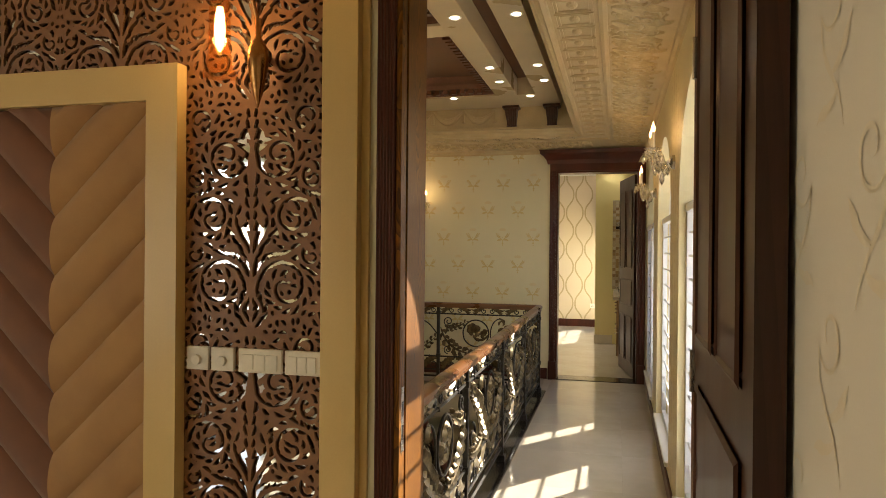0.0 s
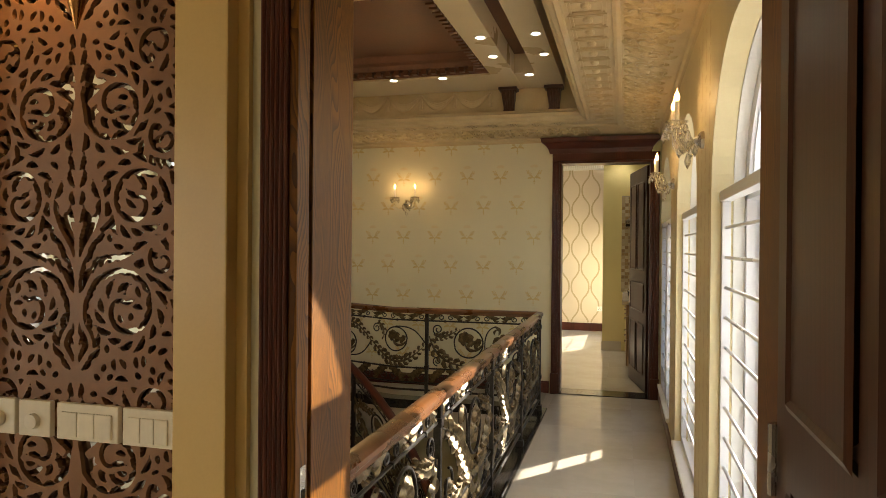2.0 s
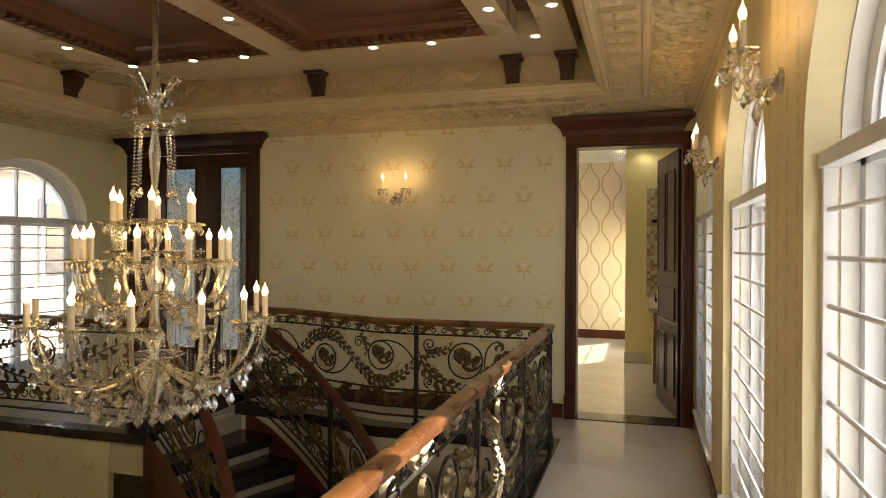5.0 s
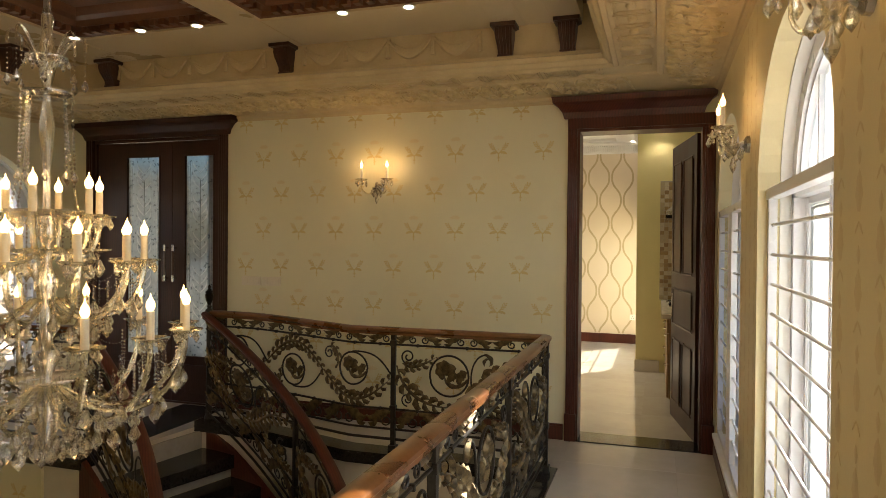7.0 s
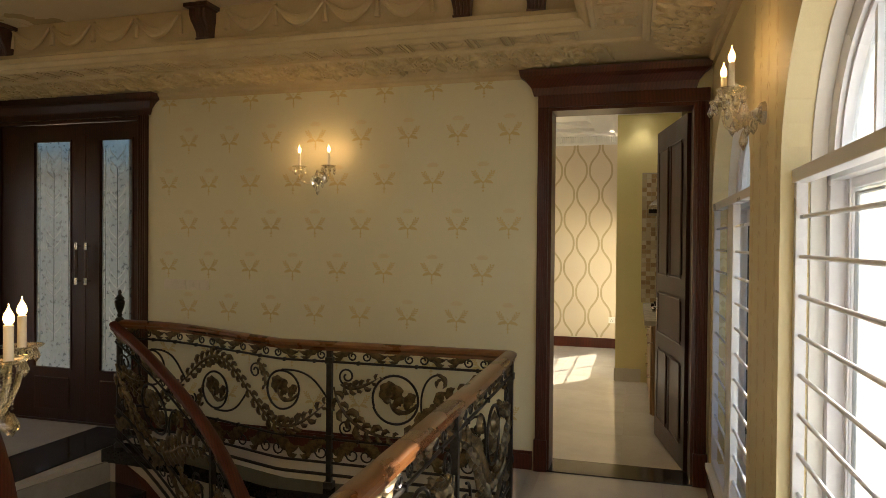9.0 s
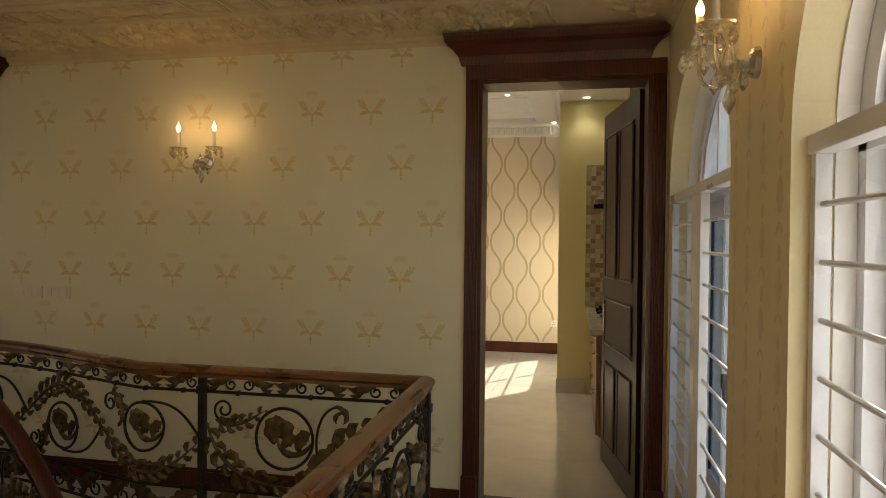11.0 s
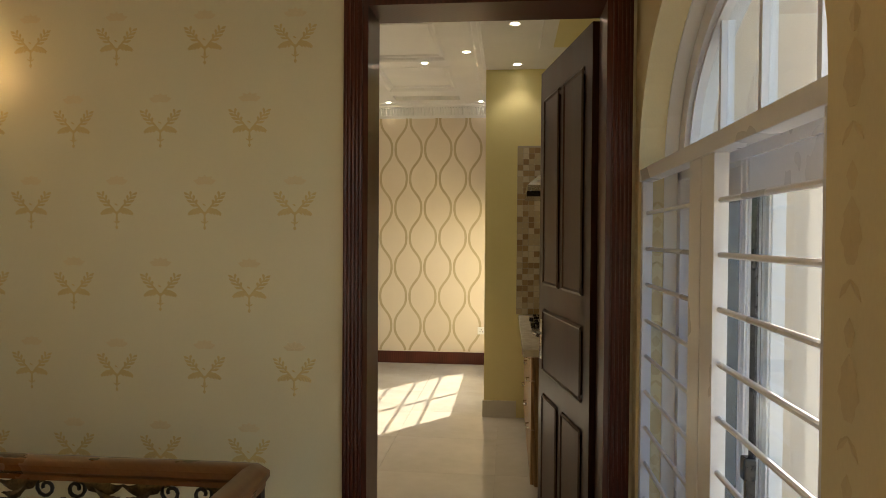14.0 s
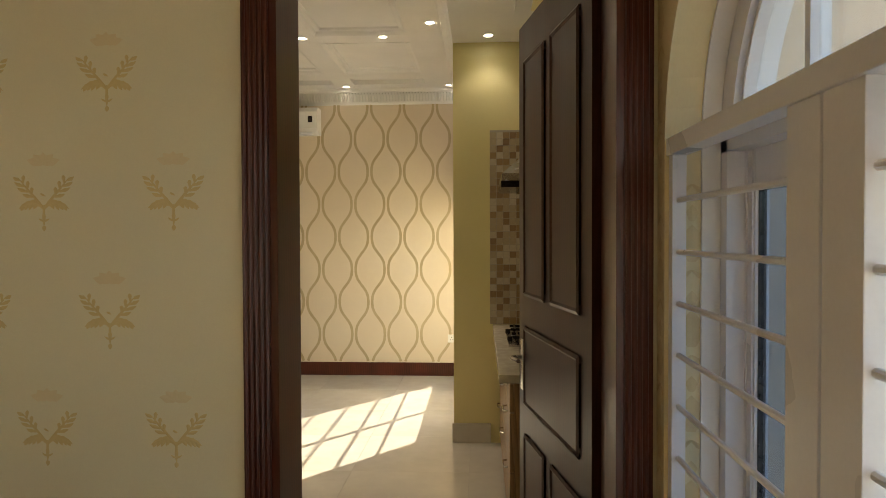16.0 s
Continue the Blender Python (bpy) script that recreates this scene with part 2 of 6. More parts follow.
M_PRINT3 = mat("tan_damask_print", (0.69, 0.56, 0.30), (0.63, 0.50, 0.26), 0.45, scale=10, fine=150, bump=0.1)
M_PLASTER = mat("cream_plaster", (0.59, 0.47, 0.265), (0.52, 0.40, 0.215), 0.6, scale=6, fine=90, bump=0.25, dist=0.002)
M_GILT = mat("gilded_plaster_relief", (0.66, 0.53, 0.29), (0.48, 0.365, 0.18), 0.45, metal=0.15, scale=14, fine=120, bump=0.4, dist=0.002)
M_PAINT = mat("cream_satin_paint", (0.63, 0.435, 0.155), (0.58, 0.39, 0.135), 0.35, scale=2, fine=160, bump=0.05)
M_WHITE = mat("white_satin_paint", (0.80, 0.78, 0.74), (0.74, 0.72, 0.68), 0.4, scale=3, fine=150, bump=0.06)
M_UPVC = mat("white_window_profile", (0.79, 0.79, 0.82), (0.73, 0.73, 0.76), 0.3, scale=3, fine=120, bump=0.04)
M_FLOOR = mat("polished_cream_marble", (0.65, 0.60, 0.50), (0.55, 0.50, 0.405), 0.10, scale=1.6, fine=9, bump=0.0, rough_var=0.05, rand=0.03)
# floor marble darkened for the risers: the stair's shade is in the colour
M_RISER_SHADED = mat("cream_marble_shaded", (0.44, 0.40, 0.33), (0.36, 0.32, 0.26), 0.18, scale=4, fine=30, bump=0.0)
M_JOINT = mat("tile_joint", (0.45, 0.40, 0.32), None, 0.7, bump=0.1)
M_BLACK = mat("black_granite", (0.030, 0.026, 0.024), (0.012, 0.010, 0.010), 0.12, scale=60, fine=240, bump=0.02)
M_DARKWOOD = wood("dark_mahogany", (0.060, 0.013, 0.006), (0.105, 0.023, 0.011), 0.36, coat=0.15, contrast=0.3, spec=0.35)
M_DOORWOOD = wood("dark_brown_door_wood", (0.030, 0.009, 0.004), (0.055, 0.016, 0.007), 0.40, coat=0.08, contrast=0.25, spec=0.32)
M_JAMB = wood("varnished_oak", (0.090, 0.031, 0.002), (0.185, 0.069, 0.004), 0.44, coat=0.0, pitch=0.010, contrast=0.6, along=(1, 1, 0.26), across="Y", swirl=85.0, spec=0.14)
M_RAILWOOD = wood("varnished_handrail_wood", (0.10, 0.034, 0.009), (0.17, 0.064, 0.015), 0.28, coat=0.5, pitch=0.02, contrast=0.06, along=(1, 1, 1))
M_IRON = mat("aged_wrought_iron", (0.045, 0.040, 0.034), (0.020, 0.017, 0.015), 0.42, metal=0.7, scale=20, fine=160, bump=0.25)
M_LEAF = mat("antiqued_bronze_leaf", (0.20, 0.145, 0.070), (0.05, 0.036, 0.022), 0.42, metal=0.75, scale=26, fine=150, bump=0.3)
M_COFFER = mat("brown_coffer_panel", (0.17, 0.068, 0.030), (0.11, 0.042, 0.019), 0.45, scale=3, fine=60, bump=0.2)
M_BRACKET = mat("dark_carved_bracket", (0.075, 0.030, 0.016), (0.035, 0.014, 0.008), 0.38, scale=12, fine=90, bump=0.3)
M_BEAM = mat("champagne_painted_beam", (0.58, 0.47, 0.285), (0.52, 0.41, 0.24), 0.3, scale=2, fine=120, bump=0.05)
M_JALI = mat("bronze_painted_fretwork", (0.235, 0.098, 0.028), (0.19, 0.078, 0.021), 0.5, scale=3, fine=150, bump=0.06)
M_MIRROR = mat("mirror_backing", (0.86, 0.86, 0.84), (0.82, 0.82, 0.80), 0.03, metal=1.0, scale=2, fine=20, bump=0, rough_var=0.02)
M_SUEDE = mat("tan_suede", (0.42, 0.225, 0.078), (0.35, 0.175, 0.057), 0.8, scale=6, fine=300, bump=0.3, dist=0.001, sheen=0.3)
# the suede again, coloured darker for how light falls on turned nap
M_SUEDE_NAP = mat("suede_turned_nap", (0.20, 0.075, 0.028), (0.15, 0.055, 0.020), 0.8, scale=6, fine=300, bump=0.3, dist=0.001, sheen=0.3)
M_SWITCH = mat("cream_switch_plastic", (0.78, 0.70, 0.55), None, 0.35, scale=2, fine=60, bump=0.02)
M_BRASS = mat("polished_bronze", (0.45, 0.24, 0.09), (0.32, 0.15, 0.05), 0.22, metal=1.0, scale=10, fine=80, bump=0.05)
M_GASKET = mat("grey_gasket", (0.34, 0.34, 0.33), None, 0.6, bump=0.02)
M_CHROME = mat("brushed_steel", (0.6, 0.58, 0.55), (0.5, 0.48, 0.45), 0.25, metal=1.0, scale=10, fine=200, bump=0.05)
M_CANDLE = mat("ivory_candle_sleeve", (0.82, 0.76, 0.62), None, 0.5, scale=8, fine=60, bump=0.05)
M_FLAME = emit("warm_bulb", (1.0, 0.58, 0.20), 3.6)
M_SPOT = emit("downlight_lens", (1.0, 0.90, 0.70), 8.0)
M_PANE = glass("dusty_window_pane", (0.93, 0.95, 0.95), dust=0.16)
M_CLEAR = glass("clean_window_pane", (0.90, 0.92, 0.92), dust=0.035)
M_TINT = glass("blue_grey_tinted_pane", (0.50, 0.57, 0.66))
M_SHADE = glass("amber_glass_shade", (0.98, 0.86, 0.66), ior=2.2)
M_CRYSTAL = glass("cut_crystal", (1.0, 0.99, 0.97), 0.0, False, 1.52, 0.62)
M_AMBER = glass("gold_tinted_crystal", (1.0, 0.96, 0.82), 0.0, False, 1.52, 0.55)
M_FROST = mat("frosted_etched_pane", (0.29, 0.36, 0.42), (0.19, 0.245, 0.30), 0.30, scale=30, fine=200, bump=0.3, dist=0.001)
M_ETCH = mat("etched_glass_figure", (0.58, 0.64, 0.67), (0.46, 0.52, 0.56), 0.3, scale=30, fine=200, bump=0.2, dist=0.001)
M_FROST.node_tree.nodes["Principled BSDF"].inputs["Transmission Weight"].default_value = 0.45
M_FROST.node_tree.nodes["Principled BSDF"].inputs["IOR"].default_value = 1.1
M_KITCHEN = mat("pale_green_paint", (0.77, 0.68, 0.33), (0.73, 0.64, 0.30), 0.45, scale=2, fine=140, bump=0.08)
M_FACADE = mat("beige_render", (0.60, 0.49, 0.39), (0.53, 0.43, 0.33), 0.8, scale=0.8, fine=30, bump=0.3)
M_GROUND = mat("dusty_ground", (0.48, 0.44, 0.37), (0.38, 0.34, 0.28), 0.9, scale=0.4, fine=12, bump=0.3)

# ---- plan (metres) ----
XW, XO = 0.36, 0.62                      # window wall: inner and outer face
XS = 0.300                               # side wall of the first room
YA, YB = 2.19, 2.50                      # wall between the first room and the hall
YF, YF2 = 8.34, 8.56                     # far wall
XL = -5.90                               # left wall of the hall
XR = -0.82                               # well edge along the corridor
YR = 7.47                                # well edge along the far passage
LOW = -3.30                              # lower floor
WINDOWS = [(2.69, 4.10), (4.73, 6.13), (6.77, 8.27)]
SILL, SPRING, RISE = 0.17, 1.85, 0.59
WALLTOP = 3.45


def arch_z(y, y0, y1, inset=0.0):
    h = (y1 - y0) / 2 - inset
    u = (y - (y0 + y1) / 2) / h
    return SPRING + (RISE - inset) * math.sqrt(max(0.0, 1 - u * u))


def arch_pts(y0, y1, inset=0.0, n=24):
    h = (y1 - y0) / 2 - inset
    c = (y0 + y1) / 2
    return [(c - h * math.cos(math.pi * i / n), SPRING + (RISE - inset) * math.sin(math.pi * i / n)) for i in range(n + 1)]


def windowed_wall(windows, x0, x1, ya, yb, z0, z1):
    """A wall along y with arched openings cut right through it."""
    mb = MB()
    y = ya
    for w0, w1 in windows:
        mb.box(x0, x1, y, w0, z0, z1)
        mb.box(x0, x1, w0, w1, z0, SILL)
        pts = arch_pts(w0, w1)
        for (p, q), (r, s) in zip(pts, pts[1:]):
            mb.add([(x, a, b) for x in (x0, x1) for a, b in ((p, q), (r, s), (r, z1), (p, z1))],
                   [(0, 1, 2, 3), (7, 6, 5, 4), (0, 4, 5, 1), (3, 2, 6, 7)])
        y = w1
    return mb.box(x0, x1, y, yb, z0, z1)


setting("wall_windows", windowed_wall(WINDOWS, XW, XO, YB - 0.15, YF2, -0.3, WALLTOP), M_PAPER2,
        "tan damask papered wall with three arched window openings", "wall")
setting("wall_room_side", MB().box(XS, XO, -4.0, YA - 0.001, -0.3, WALLTOP).box(XW + 0.001, XO, YA, YB - 0.152, -0.3, WALLTOP), M_PAPER4, "cream papered side wall of the first room", "wall")

# far wall with a door at the corridor's end and a double glass door by the stair
D2 = (-0.70, 0.27, 2.53)
GD = (-5.62, -4.10, 2.62)
far = MB()
far.box(XL - 0.3, GD[0], YF, YF2, -0.3, WALLTOP).box(GD[0], GD[1], YF, YF2, GD[2], WALLTOP)
far.box(GD[1], D2[0], YF, YF2, -0.3, WALLTOP).box(D2[0], D2[1], YF, YF2, D2[2], WALLTOP).box(D2[1], XW, YF, YF2, -0.3, WALLTOP)
setting("wall_far", far, M_PAPER, "cream papered hall wall with a sprig print", "wall")

# left wall of the hall, with an arched window and an added, unseen opening
left = MB()
left.join(windowed_wall([(-2.4, -1.0), (6.52, 7.94)], XL - 0.26, XL, -4.0, YF, LOW, WALLTOP))
setting("wall_left", left, M_PAPER, "cream papered hall wall with arched windows, one of them added", "wall")

# wall between the first room and the hall, with the doorway
D1 = (-0.68, 0.27, 2.55)
near = MB().box(XL, D1[0] - 0.02, YA, YB, LOW, WALLTOP).box(D1[0] - 0.02, D1[1] + 0.02, YA, YB, D1[2] + 0.02, WALLTOP)
near.box(D1[1] + 0.02, XW, YA, YB, -0.3, WALLTOP)
setting("wall_doorway", near, M_PAPER, "cream papered wall round the first doorway", "wall")

# well walls under the landing, and the lower floor
lower = MB().box(XR - 0.05, XO, YB, YF2, LOW, -0.32).box(XL, XR - 0.05, YR + 0.35, YF2, LOW, -0.32)
setting("wall_stairwell", lower, M_PAPER, "cream papered wall of the stairwell below", "wall")
setting("floor_lower", MB().box(XL, XR, YB, YF, LOW - 0.2, LOW), M_FLOOR, "polished cream marble floor of the lower storey", "floor")

# ceilings
HX0, HX1, HY0, HY1 = XL, XW, YB, YF


def ring(profile, x0=HX0, x1=HX1, y0=HY0, y1=HY1):
    """A moulding run round the inside of a room with mitred corners; profile: (distance from the wall, z)."""
    mb = MB()
    rows = []
    for d, z in profile:
        rows.append([(x0 + d, y0 + d, z), (x1 - d, y0 + d, z), (x1 - d, y1 - d, z), (x0 + d, y1 - d, z)])
    return mb.loft(rows, closed=True, caps=False)


cornice = ring([(0.0, 2.74), (0.012, 2.765), (0.03, 2.772), (0.036, 2.79), (0.05, 2.795), (0.40, 2.848), (0.405, 2.835), (0.425, 2.828),
                (0.445, 2.835), (0.45, 2.85), (0.70, 2.85), (0.705, 2.835), (0.73, 2.828), (0.745, 2.845), (0.765, 2.85), (0.785, 2.875),
                (0.80, 2.88), (0.80, 2.915), (0.77, 2.93), (0.76, 2.955), (0.70, 2.96), (0.70, 3.0), (0.70, 3.30)])
setting("cornice", cornice, M_PLASTER, "broad cream plaster cornice round the hall ceiling", "cornice")

CZ = 3.18
FX0, FX1, FY0, FY1 = HX0 + 0.70, HX1 - 0.70, HY0 + 0.70, HY1 - 0.70     # inner rectangle of the frieze
beams = MB()
bx = [(-0.70, 0.22), (-1.11, 0.22), (-2.94, 0.26), (-4.62, 0.26)]
for x, w in bx:
    beams.box(x - w / 2, x + w / 2, FY0, FY1, CZ, CZ + 0.25, 0.006)
beams.box(FX0, -0.81, FY1 - 0.62, FY1 - 0.004, CZ + 0.004, CZ + 0.25, 0.006).box(FX0, FX1, FY0 + 0.004, FY0 + 0.5, CZ + 0.004, CZ + 0.25, 0.006)
beams.box(FX0 + 0.004, -4.72, FY0, FY1, CZ + 0.006, CZ + 0.25)
beams.box(FX0, -1.1, 4.72, 4.98, CZ + 0.003, CZ + 0.25, 0.006)
setting("ceiling_beams", beams, M_BEAM, "champagne painted ceiling beams with recessed lights", "ceiling beam")
setting("ceiling_hall", MB().box(HX0, HX1, HY0, HY1, 3.36, 3.5), M_COFFER, "dark brown coffered hall ceiling", "ceiling")
setting("ceiling_first_room", MB().box(XL, XS, -4.0, YA, 2.95, 3.1), M_PLASTER, "cream plaster ceiling of the first room", "ceiling")

# first room shell
RX0, RX1, RY1 = -4.2, -0.30, 14.14
PIL = 11.68
setting("wall_room_back", MB().box(XL - 0.26, -5.75, -4.2, -4.0, -0.3, WALLTOP).box(-4.65, XO, -4.2, -4.0, -0.3, WALLTOP)
        .box(-5.75, -4.65, -4.2, -4.0, -0.3, 0.2).box(-5.75, -4.65, -4.2, -4.0, 2.8, WALLTOP), M_PAPER, "cream papered back wall with a window", "wall")
setting("roof", MB().box(XL - 0.3, XO + 0.05, -4.3, YF2, 3.52, 3.7).box(RX0 - 0.2, RX1 + 0.10, YF2, 14.34, 3.52, 3.7).box(RX1 + 0.1, 1.1, YF2, PIL + 0.25, 3.52, 3.7), M_PLASTER, "flat roof slab closing the house", "roof")

# far room shell
setting("wall_far_room_back", MB().box(RX0 - 0.2, RX1 + 0.07, RY1, RY1 + 0.2, -0.3, WALLTOP), M_PAPER3, "far room wall papered in an ogee trellis print", "wall")
setting("wall_far_room_side", MB().box(RX0 - 0.2, RX0, YF2, RY1, -0.3, WALLTOP), M_PAPER3, "plain papered side wall", "wall")
rw = MB().box(RX1, RX1 + 0.07, PIL + 0.25, 12.05, -0.3, WALLTOP).box(RX1, RX1 + 0.07, 14.10, RY1, -0.3, WALLTOP)
rw.box(RX1, RX1 + 0.07, 12.05, 14.10, -0.3, 0.16).box(RX1, RX1 + 0.07, 12.05, 14.10, 1.95, WALLTOP)
setting("wall_far_room_window", rw, M_PAPER3, "papered wall of the far room with a barred window", "wall")
setting("wall_kitchen_return", MB().box(RX1 - 0.03, 1.1, PIL, PIL + 0.248, -0.3, WALLTOP), M_KITCHEN, "pale green wall return beside the kitchenette", "wall")
setting("wall_outer_return", MB().box(XO + 0.001, 1.40, YF - 0.04, YF2 - 0.001, -3.6, 3.7).box(1.101, 1.40, YF2, PIL + 0.25, -3.6, 3.7), M_FACADE, "beige rendered outer wall of the projecting kitchenette", "wall")
setting("wall_kitchen_side", MB().box(0.9, 1.1, YF2, PIL, -0.3, WALLTOP), M_KITCHEN, "pale green kitchenette wall", "wall")
setting("ceiling_far_room", MB().box(RX0, RX1 + 0.01, YF2, RY1, 3.30, 3.45), M_WHITE, "white tray ceiling of the far room", "ceiling")
setting("ceiling_kitchen", MB().box(RX1 - 0.03, 0.9, YF2, PIL, 3.07, 3.2), M_WHITE, "white kitchenette ceiling", "ceiling")

# floors
setting("floor_corridor", MB().box(XR, XW, YB - 0.31, YF2, -0.3, -0.006), M_JOINT, "cream marble corridor floor", "floor")
setting("floor_first_room", MB().box(XL, XW, -4.0, YB - 0.31, -0.3, -0.006), M_JOINT, "cream marble floor of the first room", "floor")
setting("floor_far_room", MB().box(RX0, 0.9, YF2, RY1, -0.3, -0.006), M_JOINT, "polished cream marble floor of the far room", "floor")


def rail_curve(n=14):
    """The well's far edge from the corner to the stair's newel."""
    pts = [(-0.80, YR), (-1.37, YR), (-1.94, YR), (-2.29, YR)]
    for i in range(1, n + 1):
        u = i / n
        pts.append((-2.29 - 1.51 * u, YR + 0.31 * math.sin(math.pi / 2 * u) ** 1.08))
    return pts


edge = rail_curve()
poly = [(x, y - 0.09) for x, y in edge] + [(-3.86, 7.69), (-3.99, 6.62), (XL, 6.62)]
slab = MB()
slab.prism(poly + [(XL, YF2), (-0.82, YF2)], lambda u, w, d: (u, w, d), -0.32, -0.006)
setting("floor_landing", slab, M_FLOOR, "cream marble landing beyond the stairwell", "floor")
curb = MB()
for (a, b), (c, d) in zip(poly[:18], poly[1:19]):
    curb.add([(x, y, z) for z in (-0.04, 0.05) for x, y in ((a, b - 0.02), (c, d - 0.02), (c, d + 0.17), (a, b + 0.17))],
             [(0, 3, 2, 1), (4, 5, 6, 7), (0, 1, 5, 4), (1, 2, 6, 5), (2, 3, 7, 6), (3, 0, 4, 7)])
curb.box(XR - 0.07, XR + 0.09, YB, YR + 0.12, -0.05, 0.012, 0.005)
curb.box(-4.48, -4.0, 6.75, 8.30, -0.05, 0.004, 0.002)
curb.box(XL, -3.97, 6.58, 6.74, -0.05, 0.03, 0.005)
setting("well_border", curb, M_BLACK, "black granite border along the stairwell edge", "border")
setting("wall_well_fascia", MB().box(XR - 0.06, XR - 0.02, YB, YR, -0.32, -0.02).box(XL, -4.36, 6.60, 6.66, LOW, -0.05), M_PAPER, "papered fascia below the landing", "wall")

# ground outside and a neighbour's house
setting("ground", MB().box(-400, 400, -400, 400, -3.75, -3.6), M_GROUND, "dusty ground outside the house", "ground")
setting("threshold", MB().box(D2[0] - 0.08, D2[1] + 0.08, YF - 0.02, YF2 + 0.05, -0.02, 0.008, 0.003), M_BLACK, "dark granite door threshold", "threshold")

# ---- ornament helpers: strokes lie in a plane (u across, w up) with n out of it ----
def spiral(cu, cw, r0, r1, a0, turns, n=26):
    """From radius r0 at angle a0 (degrees) inwards to r1."""
    return [(cu + (r0 + (r1 - r0) * i / n) * math.cos(radians(a0) + 2 * math.pi * turns * i / n),
             cw + (r0 + (r1 - r0) * i / n) * math.sin(radians(a0) + 2 * math.pi * turns * i / n)) for i in range(n + 1)]


def bez(a, b, c, d, n=12):
    out = []
    for i in range(n + 1):
        t = i / n
        k = ((1 - t) ** 3, 3 * t * (1 - t) ** 2, 3 * t * t * (1 - t), t ** 3)
        out.append(tuple(sum(q * p[j] for q, p in zip(k, (a, b, c, d))) for j in (0, 1)))
    return out


def bar2(mb, pts, r, segs=5, flat=1.0):
    mb.tube([(u, 0, w) for u, w in pts], r, segs, flat)


def leaf2(mb, pts, width, thick=0.006, lobes=5, n0=0.0):
    """An acanthus leaf along pts: serrated edges, a raised rib."""
    n = len(pts) - 1
    rows = []
    for i, (u, w) in enumerate(pts):
        a, c = pts[max(i - 1, 0)], pts[min(i + 1, n)]
        du, dw = c[0] - a[0], c[1] - a[1]
        ln = math.hypot(du, dw) or 1
        pu, pw = -dw / ln, du / ln
        t = i / n
        env = max(math.sin(math.pi * (0.06 + 0.94 * t)) ** 0.7, 0.03)
        saw = 0.62 + 0.38 * (1 - ((t * lobes) % 1.0))
        h = width * env * saw
        rows.append([(u + pu * h, n0 - thick * 0.2, w + pw * h), (u, n0 + thick * (0.4 + env), w), (u - pu * h, n0 - thick * 0.2, w - pw * h), (u, n0 - thick, w)])
    mb.loft(rows, closed=True)


# ---- doors, casings ----
def casing(mb, x0, x1, z1, y, face, w=0.085, d=0.035, flutes=4):
    """Fluted architrave round an opening; y is the wall's face, face -1 or 1 the side that it stands out to."""
    for xa, xb in ((x0 - w, x0), (x1, x1 + w)):
        mb.box(xa, xb, min(y, y + face * d * 0.55), max(y, y + face * d * 0.55), 0, z1)
        step = w / (flutes + 1)
        for i in range(flutes + 1):
            c = xa + step * (i + 0.5)
            mb.tube([(c, y + face * d * 0.55, 0.22), (c, y + face * d * 0.55, z1)], step * 0.42, 6, 1.0, (0, 1, 0))
        mb.box(xa - 0.008, xb + 0.008, min(y, y + face * d), max(y, y + face * d), 0, 0.22, 0.004)
    mb.box(x0 - w, x1 + w, min(y, y + face * d * 0.8), max(y, y + face * d * 0.8), z1, z1 + 0.085, 0.003)


def cornice_head(mb, x0, x1, z0, y, face):
    """Stepped crown over a door."""
    prof = [(0.02, 0.0), (0.03, 0.03), (0.035, 0.05), (0.055, 0.075), (0.075, 0.10), (0.105, 0.12), (0.11, 0.15), (0.115, 0.165)]
    rows = []
    for d, h in prof:
        rows.append([(x0 - d, y, z0 + h), (x0 - d, y + face * d, z0 + h), (x1 + d, y + face * d, z0 + h), (x1 + d, y, z0 + h)])
    mb.loft(rows, closed=True)


cas = MB()
casing(cas, D2[0], D2[1], D2[2], YF, -1, 0.075)
cornice_head(cas, D2[0] - 0.085, 0.24, D2[2] + 0.085, YF, -1)
cas.box(D2[0] - 0.001, D2[0] + 0.022, YF - 0.01, YF2, 0, D2[2]).box(D2[1] - 0.022, D2[1] + 0.001, YF - 0.01, YF2, 0, D2[2])
cas.box(D2[0] + 0.022, D2[1] - 0.022, YF - 0.01, YF2, D2[2] - 0.022, D2[2] + 0.001)
tagged(part("door_frame_1", cas, M_DARKWOOD), "dark mahogany fluted door frame with stepped cornice", "door frame", "", "structure")


